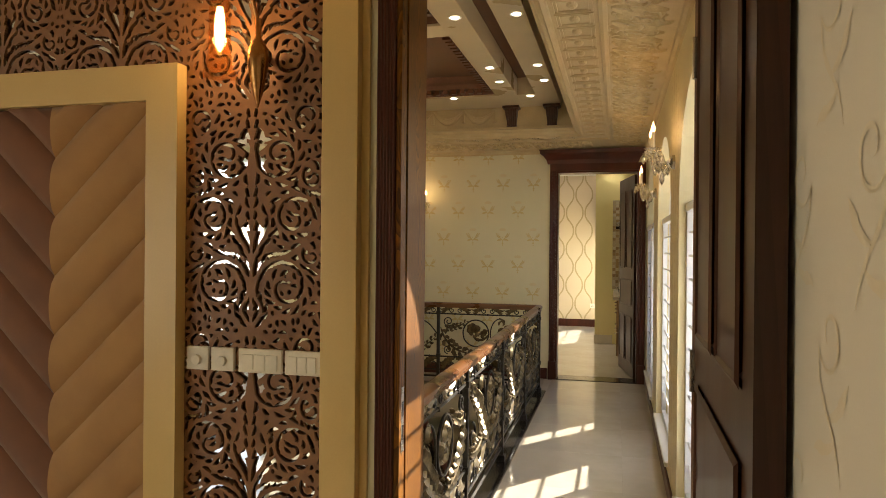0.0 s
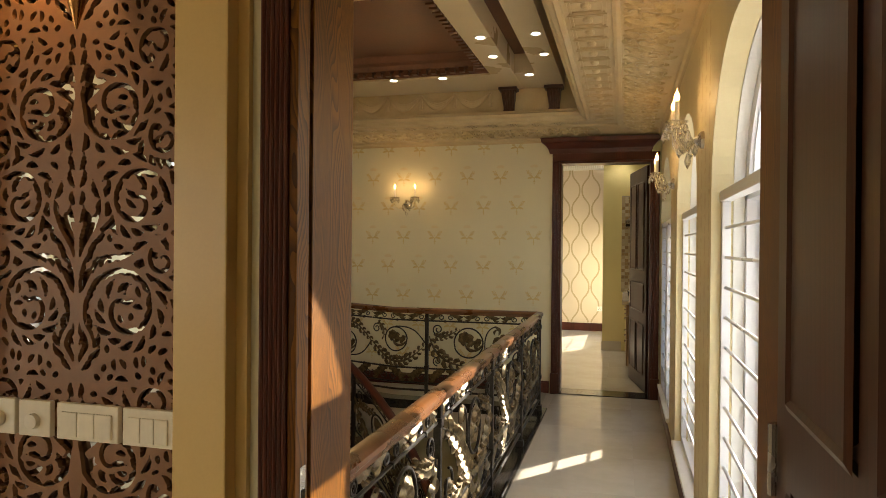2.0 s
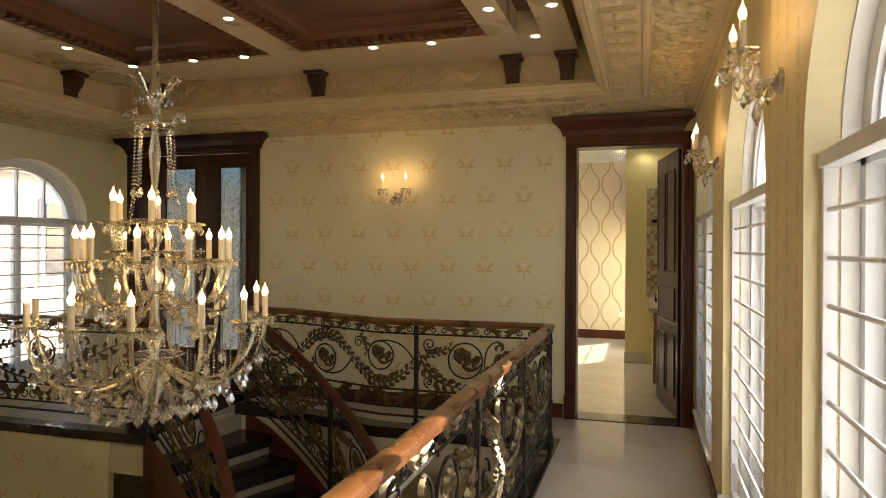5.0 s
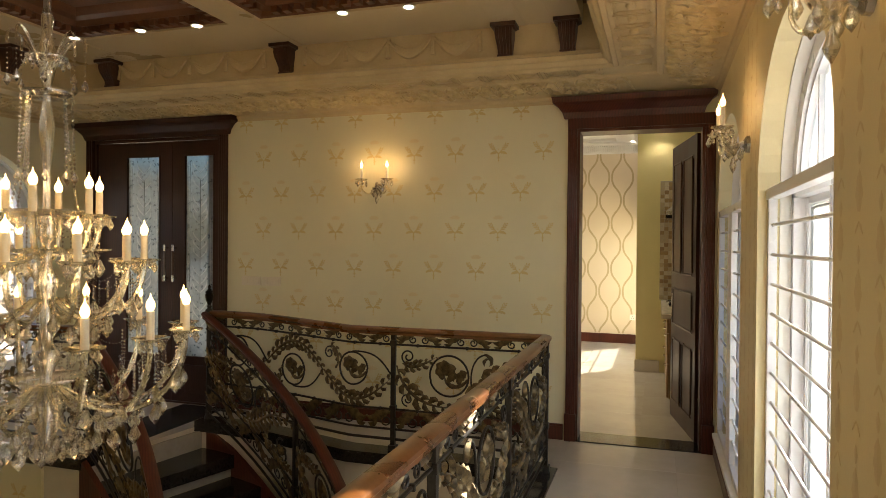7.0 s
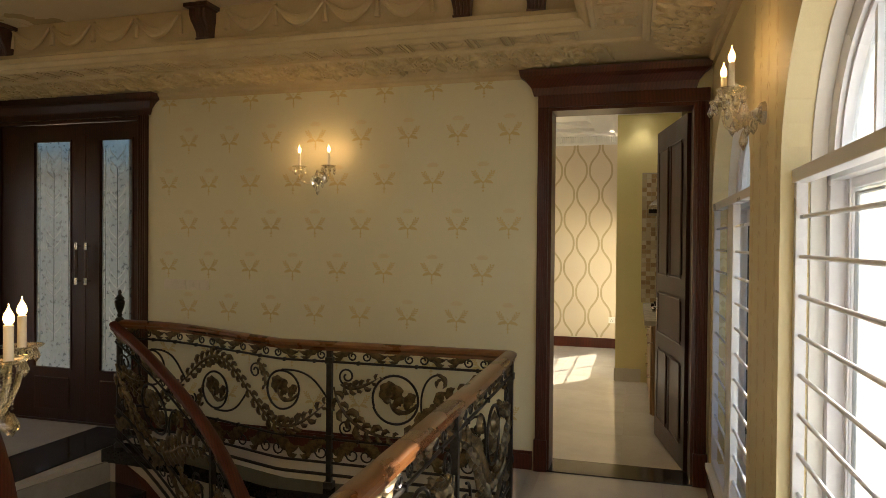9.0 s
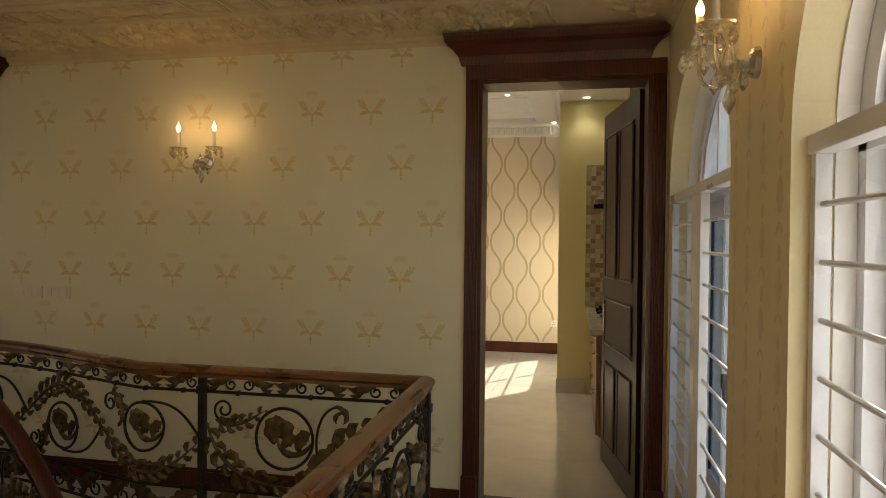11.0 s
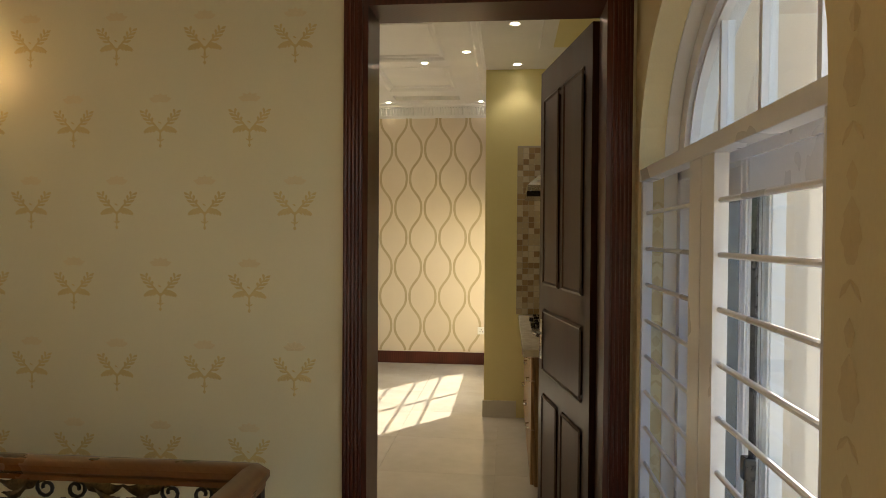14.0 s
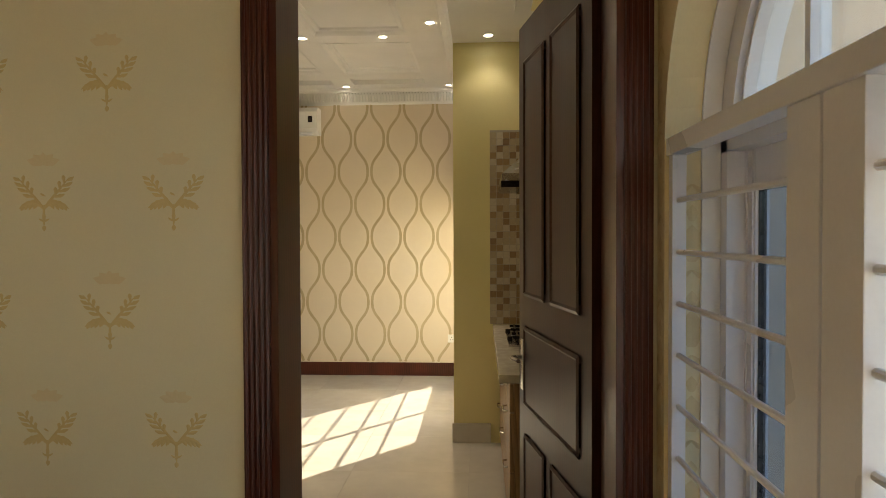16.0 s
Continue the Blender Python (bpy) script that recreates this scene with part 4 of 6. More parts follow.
def rail_panel(L, wave=0):
    """The pieces of one bay of railing, from u = 0 to L: (name, mesh, material); wave 1 or -1 gives a short bay with a rising or falling lobe."""
    out = []
    k = L / 1.14

    def scroll(pts, r):
        mb = MB()
        bar2(mb, pts, r, 6)
        out.append(("scroll", smooth(mb, 60), M_IRON))

    def foliage(*draw):
        mb = MB()
        for fn, args in draw:
            fn(mb, *args)
        out.append(("leaf_ornament", smooth(mb, 50), M_LEAF))
    for z, r in ((BAR1, 0.008), (BAR2, 0.009), (BAR3, 0.009), (0.10, 0.011)):
        out.append(("rail_bar", MB().tube([(L * i / 10, 0, z) for i in range(11)], r, 6, 1.0, (0, 0, 1)), M_IRON))
    for z0, z1 in ((BAR1 + 0.006, TOP), (BAR3 + 0.006, BAR2)):
        scr, lv = MB(), MB()
        band_scrolls(scr, lv, L, z0, z1, max(3, round(L / 0.19)))
        out.append(("scroll_band", smooth(scr, 60), M_IRON))
        out.append(("leaf_band", smooth(lv, 50), M_LEAF))
    if wave:
        mid, s = 0.568, wave

        def zz(w):
            return mid + s * (w - mid)
        lobe = [(L * i / 26, mid + s * 0.185 * math.sin(math.pi * i / 26)) for i in range(27)]
        foliage((acanthus, (lobe, 0.036)))
        r = min(0.125, 0.25 * L)
        cu, cw = 0.47 * L, zz(0.525)
        scroll(spiral(cu, cw, r, r * 0.97, 0, 1.0, 30), 0.0075)
        foliage((rosette, (cu, cw, r)))
        scroll(bez((L, mid), (0.86 * L, zz(0.46)), (0.80 * L, zz(0.38)), (cu, zz(0.395)), 12), 0.007)
        vol = spiral(0.09 * L, zz(0.43), 0.05, 0.014, 60, -1.3 * s, 18)
        scroll(vol, 0.006)
        foliage((acanthus, (bez((0.10 * L, zz(0.38)), (0.20 * L, zz(0.36)), (0.25 * L, zz(0.44)), (0.24 * L, zz(0.52)), 8), 0.022)))
    else:
        # ring with its leaf, and the leafy stem that dips under it and climbs to the next post
        cu, cw, r = 0.43 * k, 0.602, 0.150
        scroll(spiral(cu, cw, r, r * 0.97, 200, 1.0, 34), 0.0080)
        foliage((rosette, (cu, cw, r)))
        stem = bez((0.012 * k, 0.655), (0.07 * k, 0.43), (0.26 * k, 0.355), (0.46 * k, 0.372), 16) + bez((0.48 * k, 0.375), (0.70 * k, 0.40), (0.70 * k, 0.66), (1.10 * k, 0.765), 20)
        scroll(stem, 0.0055)
        foliage((acanthus, (stem[:17], 0.040)))
        foliage((acanthus, (stem[17:], 0.052)))
        scroll(spiral(0.105 * k, 0.725, 0.056, 0.014, 250, -1.35, 20), 0.0065)
        foliage((acanthus, (bez((0.06 * k, 0.675), (0.12 * k, 0.63), (0.22 * k, 0.66), (0.33 * k, 0.735), 12), 0.026)))
        # upright tendril with a hanging bud
        scroll(bez((0.62 * k, 0.47), (0.57 * k, 0.62), (0.62 * k, 0.78), (0.73 * k, 0.77), 16), 0.0065)
        foliage((leaf2, (bez((0.70 * k, 0.775), (0.76 * k, 0.76), (0.77 * k, 0.72), (0.74 * k, 0.69), 8), 0.020, 0.012, 3)),
                (leaf2, (bez((0.735 * k, 0.745), (0.70 * k, 0.74), (0.69 * k, 0.71), (0.705 * k, 0.69), 8), 0.014, 0.010, 2)))
        # lower corner volute
        scroll(spiral(0.97 * k, 0.455, 0.090, 0.020, 90, 1.4, 24), 0.0072)
        foliage((rosette, (0.97 * k, 0.455, 0.062, -1)))
        foliage((acanthus, (bez((0.70 * k, 0.40), (0.82 * k, 0.36), (0.96 * k, 0.345), (1.08 * k, 0.40), 14), 0.030)))
        scroll(spiral(0.10 * k, 0.405, 0.050, 0.014, 270, -1.3, 18), 0.006)
    for z in (BAR1, BAR2):
        for u in (0.16, 0.5, 0.84):
            out.append(("collar", MB().box(u * L - 0.008, u * L + 0.008, -0.012, 0.012, z - 0.012, z + 0.012, 0.003), M_IRON))
    return out


def put_piece(name, mesh, material, parent, m=None):
    o = part(name, mesh, material, parent)
    if m is not None:
        o.matrix_basis = m
    if name.endswith("_band"):
        o["kind"] = "stuff"
    return o


def post_mesh(h=0.895):
    mb = MB().box(-0.017, 0.017, -0.017, 0.017, 0.0, h, 0.003)
    mb.box(-0.03, 0.03, -0.03, 0.03, 0.0, 0.05, 0.004).box(-0.023, 0.023, -0.023, 0.023, BAR1 - 0.02, BAR1 + 0.02, 0.004)
    mb.box(-0.023, 0.023, -0.023, 0.023, BAR2 - 0.02, BAR2 + 0.02, 0.004)
    return mb


def handrail(path, lift=0.0):
    """A moulded wooden handrail along 3D points at the height of its top."""
    prof = [(-0.030, -0.055), (-0.030, -0.040), (-0.041, -0.028), (-0.040, -0.012), (-0.026, -0.001), (0.0, 0.003),
            (0.026, -0.001), (0.040, -0.012), (0.041, -0.028), (0.030, -0.040), (0.030, -0.055)]
    rows = []
    n = len(path) - 1
    for i, p in enumerate(path):
        a, c = Vector(path[max(i - 1, 0)]), Vector(path[min(i + 1, n)])
        p = Vector(p)
        t0 = (p - a).to_2d().normalized() if (p - a).to_2d().length > 1e-6 else (c - p).to_2d().normalized()
        t1 = (c - p).to_2d().normalized() if (c - p).to_2d().length > 1e-6 else t0
        b = (t0 + t1).normalized()
        s = Vector((-b.y, b.x)) / max(b.dot(t0), 0.4)
        rows.append([(p.x + s.x * u, p.y + s.y * u, p.z + w + lift) for u, w in prof])
    return smooth(MB().loft(rows, closed=True), 35)


rail = thing("stairwell_railing", "wrought iron scroll railing with bronze leaves and wooden handrail", "railing")
RTOP = 0.968
corner = [(-0.80, YB + 0.02, RTOP), (-0.80, 4.0, RTOP), (-0.80, 5.5, RTOP), (-0.80, YR - 0.04, RTOP), (-0.803, YR - 0.015, RTOP), (-0.815, YR - 0.003, RTOP), (-0.84, YR, RTOP)]
part("handrail", handrail(corner + [(x, y, RTOP + 0.028 * min(1.0, max(0.0, -2.29 - x) / 1.0)) for x, y in edge[1:]]), M_RAILWOOD, rail, "varnished brown wooden handrail")
NB = 4
bay = (YR - YB - 0.02) / NB
meshes = [(n, m.mesh(n, t)) for n, m, t in rail_panel(bay - 0.03)]
post_me = post_mesh().mesh("post", M_IRON)
for k in range(NB):
    for nm, me in meshes:
        put_piece(nm, me, None, rail, pose(-0.80, YR - 0.015 - k * bay, 0.012, 0, 0, -90))
    o = part("post", post_me, None, rail)
    o.matrix_basis = pose(-0.80, YR - k * bay, 0.012)
for nm, m, t in rail_panel(1.11):
    put_piece(nm, m, t, rail, pose(-1.925, YR, 0.03))
o = part("post", post_me, None, rail)
o.matrix_basis = pose(-1.94, YR, 0.04)

# curved bays, bent along the edge
ed = [Vector((x, y)) for x, y in edge[2:]]
acc = [0.0]
for a, b in zip(ed, ed[1:]):
    acc.append(acc[-1] + (b - a).length)


def along_edge(u, n, w):
    u = min(max(u, 0.0), acc[-1] - 1e-6)
    i = max(j for j in range(len(acc) - 1) if acc[j] <= u)
    a, b = ed[i], ed[i + 1]
    t = (b - a).normalized()
    p = a + t * (u - acc[i])
    rise = 0.028 * min(1.0, max(0.0, -2.29 - p.x)) * w
    return (p.x - t.y * n, p.y + t.x * n, w + 0.03 + rise)


third = acc[-1] / 3
for k in range(3):
    for nm, m, t in rail_panel(third - 0.012, 1 if k % 2 else -1):
        m.warp(lambda u, n, w: along_edge(third * (k + 1) - 0.006 - u, -n, w))
        put_piece(nm, m, t, rail)


def newel(name, x, y, z, label):
    ob = thing(name, label, "newel post", "stair newels")
    mb = MB().lathe([(0.035, 0), (0.035, 0.04), (0.024, 0.06), (0.022, 0.5), (0.030, 0.52), (0.022, 0.54), (0.022, 0.93), (0.034, 0.95), (0.034, 0.97), (0.015, 0.985)], 14, (x, y, z))
    part("shaft", smooth(mb), M_IRON, ob)
    fn = MB().lathe([(0.014, 0.985), (0.020, 1.0), (0.014, 1.015), (0.032, 1.06), (0.038, 1.10), (0.026, 1.115), (0.036, 1.125), (0.02, 1.14), (0.010, 1.155), (0.014, 1.17), (0.004, 1.19)], 14, (x, y, z))
    part("finial", smooth(fn), M_IRON, ob, "turned iron urn finial")
    return ob


newel("newel_post", -3.79, 7.77, 0.03, "dark iron newel with urn finial at the stair head")
newel("newel_post", -4.0, 6.69, 0.03, "dark iron newel with urn finial at the stair head")

# ---- curved stair ----
SC = Vector((-4.40, 4.34))
R_OUT, R_IN, DTH, RISER, TH0 = 3.41, 2.33, 0.104, 0.183, 0.178
stair = thing("curved_staircase", "curved staircase with black granite treads and cream risers", "staircase")
NSTEP = 17


def arc(r, th, z):
    return (SC.x + r * math.sin(th + TH0), SC.y + r * math.cos(th + TH0), z)


for k in range(NSTEP):
    t0, t1 = k * DTH, (k + 1) * DTH
    z = -RISER * (k + 1)
    tr = MB()
    rows = []
    for i in range(4):
        t = t0 + (t1 - t0) * i / 3 + (0.012 if i == 3 else 0)
        rows.append([arc(R_IN, t, z), arc(R_OUT, t, z), arc(R_OUT, t, z - (0.105 if i > 1 else 0.035)), arc(R_IN, t, z - (0.105 if i > 1 else 0.035))])
    tr.loft(rows, closed=True)
    part("tread", tr, M_BLACK, stair)
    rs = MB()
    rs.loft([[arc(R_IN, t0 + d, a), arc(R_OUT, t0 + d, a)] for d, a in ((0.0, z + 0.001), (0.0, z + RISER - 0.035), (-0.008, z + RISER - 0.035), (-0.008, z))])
    # riser colour carries the dimness of the stair
    part("riser", rs, M_RISER_SHADED, stair, "cream marble riser with the stair's shade in its colour")
bs = MB()
rows = []
for k in range(NSTEP * 2 + 1):
    t = k * DTH / 2
    z = -RISER * (t / DTH)
    rows.append([arc(R_IN, t, z - 0.40), arc(R_OUT, t, z - 0.40), arc(R_OUT, t, z - 0.20), arc(R_IN, t, z - 0.20)])
bs.loft(rows, closed=True)
part("soffit_slab", bs, M_PAINT, stair)
for r, nm in ((R_OUT + 0.002, 0.045), (R_IN - 0.047, 0.045)):
    sm = MB()
    rows = []
    for k in range(NSTEP * 2 + 1):
        t = k * DTH / 2
        z = -RISER * (t / DTH)
        rows.append([arc(r, t, z - 0.42), arc(r + nm, t, z - 0.42), arc(r + nm, t, z + 0.03), arc(r, t, z + 0.03)])
    sm.loft(rows, closed=True)
    part("stringer", sm, M_DARKWOOD, stair, "dark brown wooden side stringer")


def stair_rail(r, name, label, nb, span):
    ob = thing(name, label, "railing", "stair railings")
    pts = []
    n = 44
    for i in range(n + 1):
        t = span * i / n
        drop = RISER * t / DTH
        pts.append(arc(r, t, RTOP - drop + 0.02))
    # same wood as the corridor handrail; the darker material stands in for shade
    part("handrail", handrail(pts), M_DARKWOOD, ob, "wooden handrail, darkened in colour for the stair's shade")
    L = r * span / nb
    for k in range(nb):
        for nm, m, mt in rail_panel(L - 0.03):
            def bend(u, n_, w):
                t = (k * L + 0.015 + u) / r
                return arc(r + n_, t, w + 0.04 - RISER * t / DTH)
            m.warp(bend)
            put_piece(nm, m, mt, ob)
        t = (k + 1) * L / r
        o = part("post", post_me, None, ob)
        o.matrix_basis = pose(*arc(r, t, 0.03 - RISER * t / DTH), 0, 0, -math.degrees(t + TH0))
    return ob


stair_rail(R_OUT + 0.02, "stair_railing", "curved outer iron scroll railing descending with the stair", 5, NSTEP * DTH)
stair_rail(R_IN - 0.02, "stair_railing", "curved inner iron scroll railing descending with the stair", 3, NSTEP * DTH)
lrail = thing("landing_railing", "wrought iron scroll railing along the side landing", "railing")
part("handrail", handrail([(-4.02, 6.70, RTOP), (-5.2, 6.70, RTOP), (XL + 0.01, 6.70, RTOP)]), M_RAILWOOD, lrail, "varnished brown wooden handrail")
for nm, m, t in rail_panel(1.82):
    put_piece(nm, m, t, lrail, pose(XL + 0.03, 6.70, 0.03))

# ---- crystal lights ----
def pendant_mesh(h=0.055, r=0.016):
    return MB().lathe([(0.001, -h), (r * 0.75, -h * 0.72), (r, -h * 0.55), (r * 0.55, -h * 0.22), (0.003, 0.0)], 6)


def bead_string(pts, r=0.0088, gap=0.019):
    mb = MB()
    pts = [Vector(p) for p in pts]
    for a, b in zip(pts, pts[1:]):
        n = max(1, int((b - a).length / gap))
        for i in range(n):
            p = a.lerp(b, i / n)
            mb.add([(p.x + r, p.y, p.z), (p.x, p.y + r, p.z), (p.x - r, p.y, p.z), (p.x, p.y - r, p.z), (p.x, p.y, p.z + r), (p.x, p.y, p.z - r)],
                   [(0, 1, 4), (1, 2, 4), (2, 3, 4), (3, 0, 4), (1, 0, 5), (2, 1, 5), (3, 2, 5), (0, 3, 5)])
    return mb


PEND = pendant_mesh().mesh("pendant", M_CRYSTAL)
PEND_S = pendant_mesh(0.035, 0.011).mesh("pendant", M_CRYSTAL)
CANDLE = smooth(MB().lathe([(0.0115, 0.0), (0.0115, 0.105), (0.006, 0.108)], 12)).mesh("candle_sleeve", M_CANDLE)
BULB = smooth(MB().lathe([(0.005, 0.106), (0.0110, 0.114), (0.0130, 0.124), (0.0115, 0.136), (0.0060, 0.149), (0.0022, 0.158), (0.0008, 0.170)], 10), 80).mesh("bulb", M_FLAME)
PAN = smooth(MB().lathe([(0.008, -0.012), (0.03, -0.006), (0.052, 0.004), (0.055, 0.009), (0.03, 0.002), (0.010, 0.0)], 14), 30).mesh("drip_pan", M_AMBER)


def candle_arm(parent, pts, rad=0.0075, grow=(1.0, 1.0)):
    """A crystal arm in the parent's axes with its pan, candle, bulb and hanging drops."""
    am = part("arm", smooth(MB().tube(pts, rad, 7)), M_AMBER, parent)
    end = Vector(pts[-1])
    for me, nm in ((PAN, "drip_pan"), (CANDLE, "candle_sleeve"), (BULB, "bulb")):
        o = part(nm, me, None, am)
        o.matrix_basis = Matrix.Translation(end) @ Matrix.Diagonal((grow[0], grow[0], grow[1], 1))
        o.visible_shadow = nm == "candle_sleeve"
    for k in range(7):
        a = 2 * math.pi * k / 7
        o = part("pendant", PEND if k % 2 else PEND_S, None, am)
        o.matrix_basis = Matrix.Translation(end + Vector((0.047 * math.cos(a), 0.047 * math.sin(a), -0.004)))
        o.visible_shadow = False
    am.visible_shadow = False
    return am


CH = Vector((-2.66, 5.11, 0.0))
chan = thing("chandelier", "large tiered crystal chandelier with lit candle bulbs over the stairwell", "chandelier", "", Matrix.Translation(CH))
stem = MB().lathe([(0.02, 0.70), (0.05, 0.76), (0.10, 0.82), (0.115, 0.87), (0.06, 0.92), (0.03, 0.98), (0.05, 1.02), (0.09, 1.08), (0.04, 1.14), (0.03, 1.3),
                   (0.06, 1.38), (0.07, 1.42), (0.03, 1.48), (0.025, 1.58), (0.06, 1.62), (0.05, 1.66), (0.022, 1.72), (0.02, 1.9), (0.035, 2.0), (0.045, 2.1), (0.025, 2.2),
                   (0.02, 2.26), (0.045, 2.34), (0.05, 2.42), (0.03, 2.52), (0.035, 2.58), (0.02, 2.64)], 16)
part("stem", smooth(stem.warp(lambda x, y, z: (x * 0.72, y * 0.72, z))), M_CRYSTAL, chan).visible_shadow = False
part("cord", MB().lathe([(0.016, 2.60), (0.016, 2.95)], 8).lathe([(0.028, 2.94), (0.05, 3.0), (0.06, 3.06), (0.07, 3.34), (0.02, 3.362)], 14), M_CHROME, chan, "black sleeved chain and chrome ceiling cup")
for rad, z in ((0.10, 2.245), (0.085, 2.40), (0.26, 1.55), (0.17, 1.72), (0.16, 0.98)):
    o = part("crystal_dish", smooth(MB().lathe([(0.02, z - 0.015), (rad * 0.7, z - 0.02), (rad, z), (rad * 1.02, z + 0.008), (rad * 0.6, z - 0.005), (0.02, z)], 20), 30), M_CRYSTAL, chan)
    o.visible_shadow = False
for n, r, z0, zc, off in ((12, 0.59, 0.94, 1.18, 0.0), (10, 0.40, 1.33, 1.50, 0.3), (6, 0.225, 1.56, 1.70, 0.1)):
    for k in range(n):
        a = 2 * math.pi * (k + off) / n
        d = Vector((math.cos(a), math.sin(a), 0))
        rr = r * (0.96 + 0.08 * ((k * 7) % 3) / 2)
        p = bez((0.05, z0), (rr * 0.55, z0 - 0.22 * r * 2), (rr * 1.02, z0 - 0.10 * r), (rr, zc), 12)
        candle_arm(chan, [d * u + Vector((0, 0, w)) for u, w in p], 0.0125, (1.4, 1.15))
    # bead swags between the arms
    for k in range(n):
        a0, a1 = 2 * math.pi * (k + off) / n, 2 * math.pi * (k + 1 + off) / n
        pts = []
        for i in range(9):
            u = i / 8
            a = a0 + (a1 - a0) * u
            pts.append((r * 0.95 * math.cos(a), r * 0.95 * math.sin(a), zc - 0.02 - 0.10 * 4 * u * (1 - u) * (0.5 + r)))
        part("bead_string", bead_string(pts, 0.005, 0.013), M_CRYSTAL, chan).visible_shadow = False
for k in range(8):
    a = 2 * math.pi * k / 8
    d = Vector((math.cos(a), math.sin(a), 0))
    part("bead_string", bead_string([d * 0.098 + Vector((0, 0, 2.235)), d * 0.11 + Vector((0, 0, 1.90))]), M_CRYSTAL, chan).visible_shadow = False
    o = part("pendant", PEND, None, chan)
    o.matrix_basis = Matrix.Translation(d * 0.11 + Vector((0, 0, 1.90)))
    if k % 2 == 0:
        part("bead_string", bead_string([d * 0.095 + Vector((0, 0, 2.23)), d * 0.13 + Vector((0, 0, 1.95)), d * 0.17 + Vector((0, 0, 1.75)), d * 0.30 + Vector((0, 0, 1.50))]), M_CRYSTAL, chan).visible_shadow = False
    p = bez((0.03, 2.36), (0.10, 2.52), (0.16, 2.56), (0.15, 2.45), 9)
    part("crown_arm", smooth(MB().tube([d * u + Vector((0, 0, w)) for u, w in p], 0.006, 6)), M_CRYSTAL, chan).visible_shadow = False
    part("bead_string", bead_string([d * 0.15 + Vector((0, 0, 2.45)), d * 0.15 + Vector((0, 0, 2.32))], 0.005), M_CRYSTAL, chan).visible_shadow = False
    for rr, z in ((0.15, 2.32), (0.10, 2.24), (0.085, 2.395)):
        o = part("pendant", PEND if rr > 0.1 else PEND_S, None, chan)
        o.matrix_basis = Matrix.Translation(d * rr + Vector((0, 0, z)))
# hanging strings under the lower tier
rnd = random.Random(5)
for ringr, cnt, zt, zb in ((0.57, 22, 1.12, 0.95), (0.48, 20, 1.08, 0.84), (0.38, 18, 1.02, 0.78), (0.28, 14, 0.98, 0.73), (0.17, 9, 0.94, 0.68), (0.08, 5, 0.9, 0.66), (0.37, 18, 1.44, 1.31), (0.25, 14, 1.40, 1.22), (0.21, 10, 1.64, 1.51)):
    for k in range(cnt):
        a = 2 * math.pi * (k + 0.3 * rnd.random()) / cnt
        d = Vector((math.cos(a) * ringr, math.sin(a) * ringr, 0))
        z1 = zb + rnd.uniform(-0.03, 0.05)
        part("bead_string", bead_string([d + Vector((0, 0, zt)), d + Vector((0, 0, z1))], 0.0072, 0.0165), M_CRYSTAL, chan).visible_shadow = False
        o = part("pendant", PEND, None, chan)
        o.matrix_basis = Matrix.Translation(d + Vector((0, 0, z1))) @ Matrix.Diagonal((1.7, 1.7, 1.55, 1))
        o.visible_shadow = False
o = part("crystal_ball", smooth(MB().lathe([(0.002, 0.60), (0.016, 0.607), (0.023, 0.622), (0.023, 0.632), (0.014, 0.648), (0.004, 0.70)], 12), 80), M_CRYSTAL, chan)
# the bulbs' light, gathered into a few of them
for n, rr, z, w in ((6, 0.66, 1.33, 1.1), (4, 0.46, 1.66, 1.0), (2, 0.29, 1.86, 0.8)):
    for k in range(n):
        a = 2 * math.pi * (k + 0.25) / n
        point_lamp((CH.x + rr * math.cos(a), CH.y + rr * math.sin(a), z), LAMP_W * w * 0.33, 0.06)


def crystal_sconce(place, first=None):
    """Two candle arms on a faceted wall plate; the wall is y = 0 of its own axes and it stands out to -y."""
    ob = thing("wall_sconce", "two armed crystal wall sconce with lit candle bulbs", "wall lamp", "crystal sconces", place)
    part("wall_plate", smooth(MB().lathe([(0.005, 0.0), (0.045, 0.0), (0.042, 0.016), (0.022, 0.03), (0.010, 0.05)], 10).move(pose(0, 0, 0, 90)), 20), M_CHROME, ob, "faceted chrome wall plate")
    for s in (-1, 1):
        p = bez((0.0, 0.0), (0.05, -0.09), (0.14, -0.06), (0.12, 0.065), 10)
        candle_arm(ob, [(s * u, -0.045 - 0.09 * min(1, abs(u) / 0.12), w) for u, w in p], 0.006)
    part("crystal_dish", smooth(MB().lathe([(0.004, -0.05), (0.03, -0.02), (0.045, 0.0), (0.02, 0.01), (0.008, 0.05)], 12, (0, -0.075, 0.0)), 30), M_CRYSTAL, ob)
    for k in range(7):
        a = 2 * math.pi * k / 7
        o = part("pendant", PEND, None, ob)
        o.matrix_basis = Matrix.Translation((0.04 * math.cos(a), -0.075 + 0.04 * math.sin(a), -0.01 - 0.02 * (k % 2)))
    o = part("pendant", PEND, None, ob)
    o.matrix_basis = Matrix.Translation((0, -0.075, -0.06)) @ Matrix.Diagonal((1.2, 1.2, 1.5, 1))
    for s in (-1, 1):
        m = place @ Matrix.Translation((s * 0.12, -0.15, 0.20))
        point_lamp(m.translation, LAMP_W * 0.75, 0.015)
    return ob


crystal_sconce(pose(-2.43, YF, 2.08))
crystal_sconce(pose(XW, 4.42, 2.13, 0, 0, -90))
crystal_sconce(pose(XW, 6.44, 2.10, 0, 0, -90))

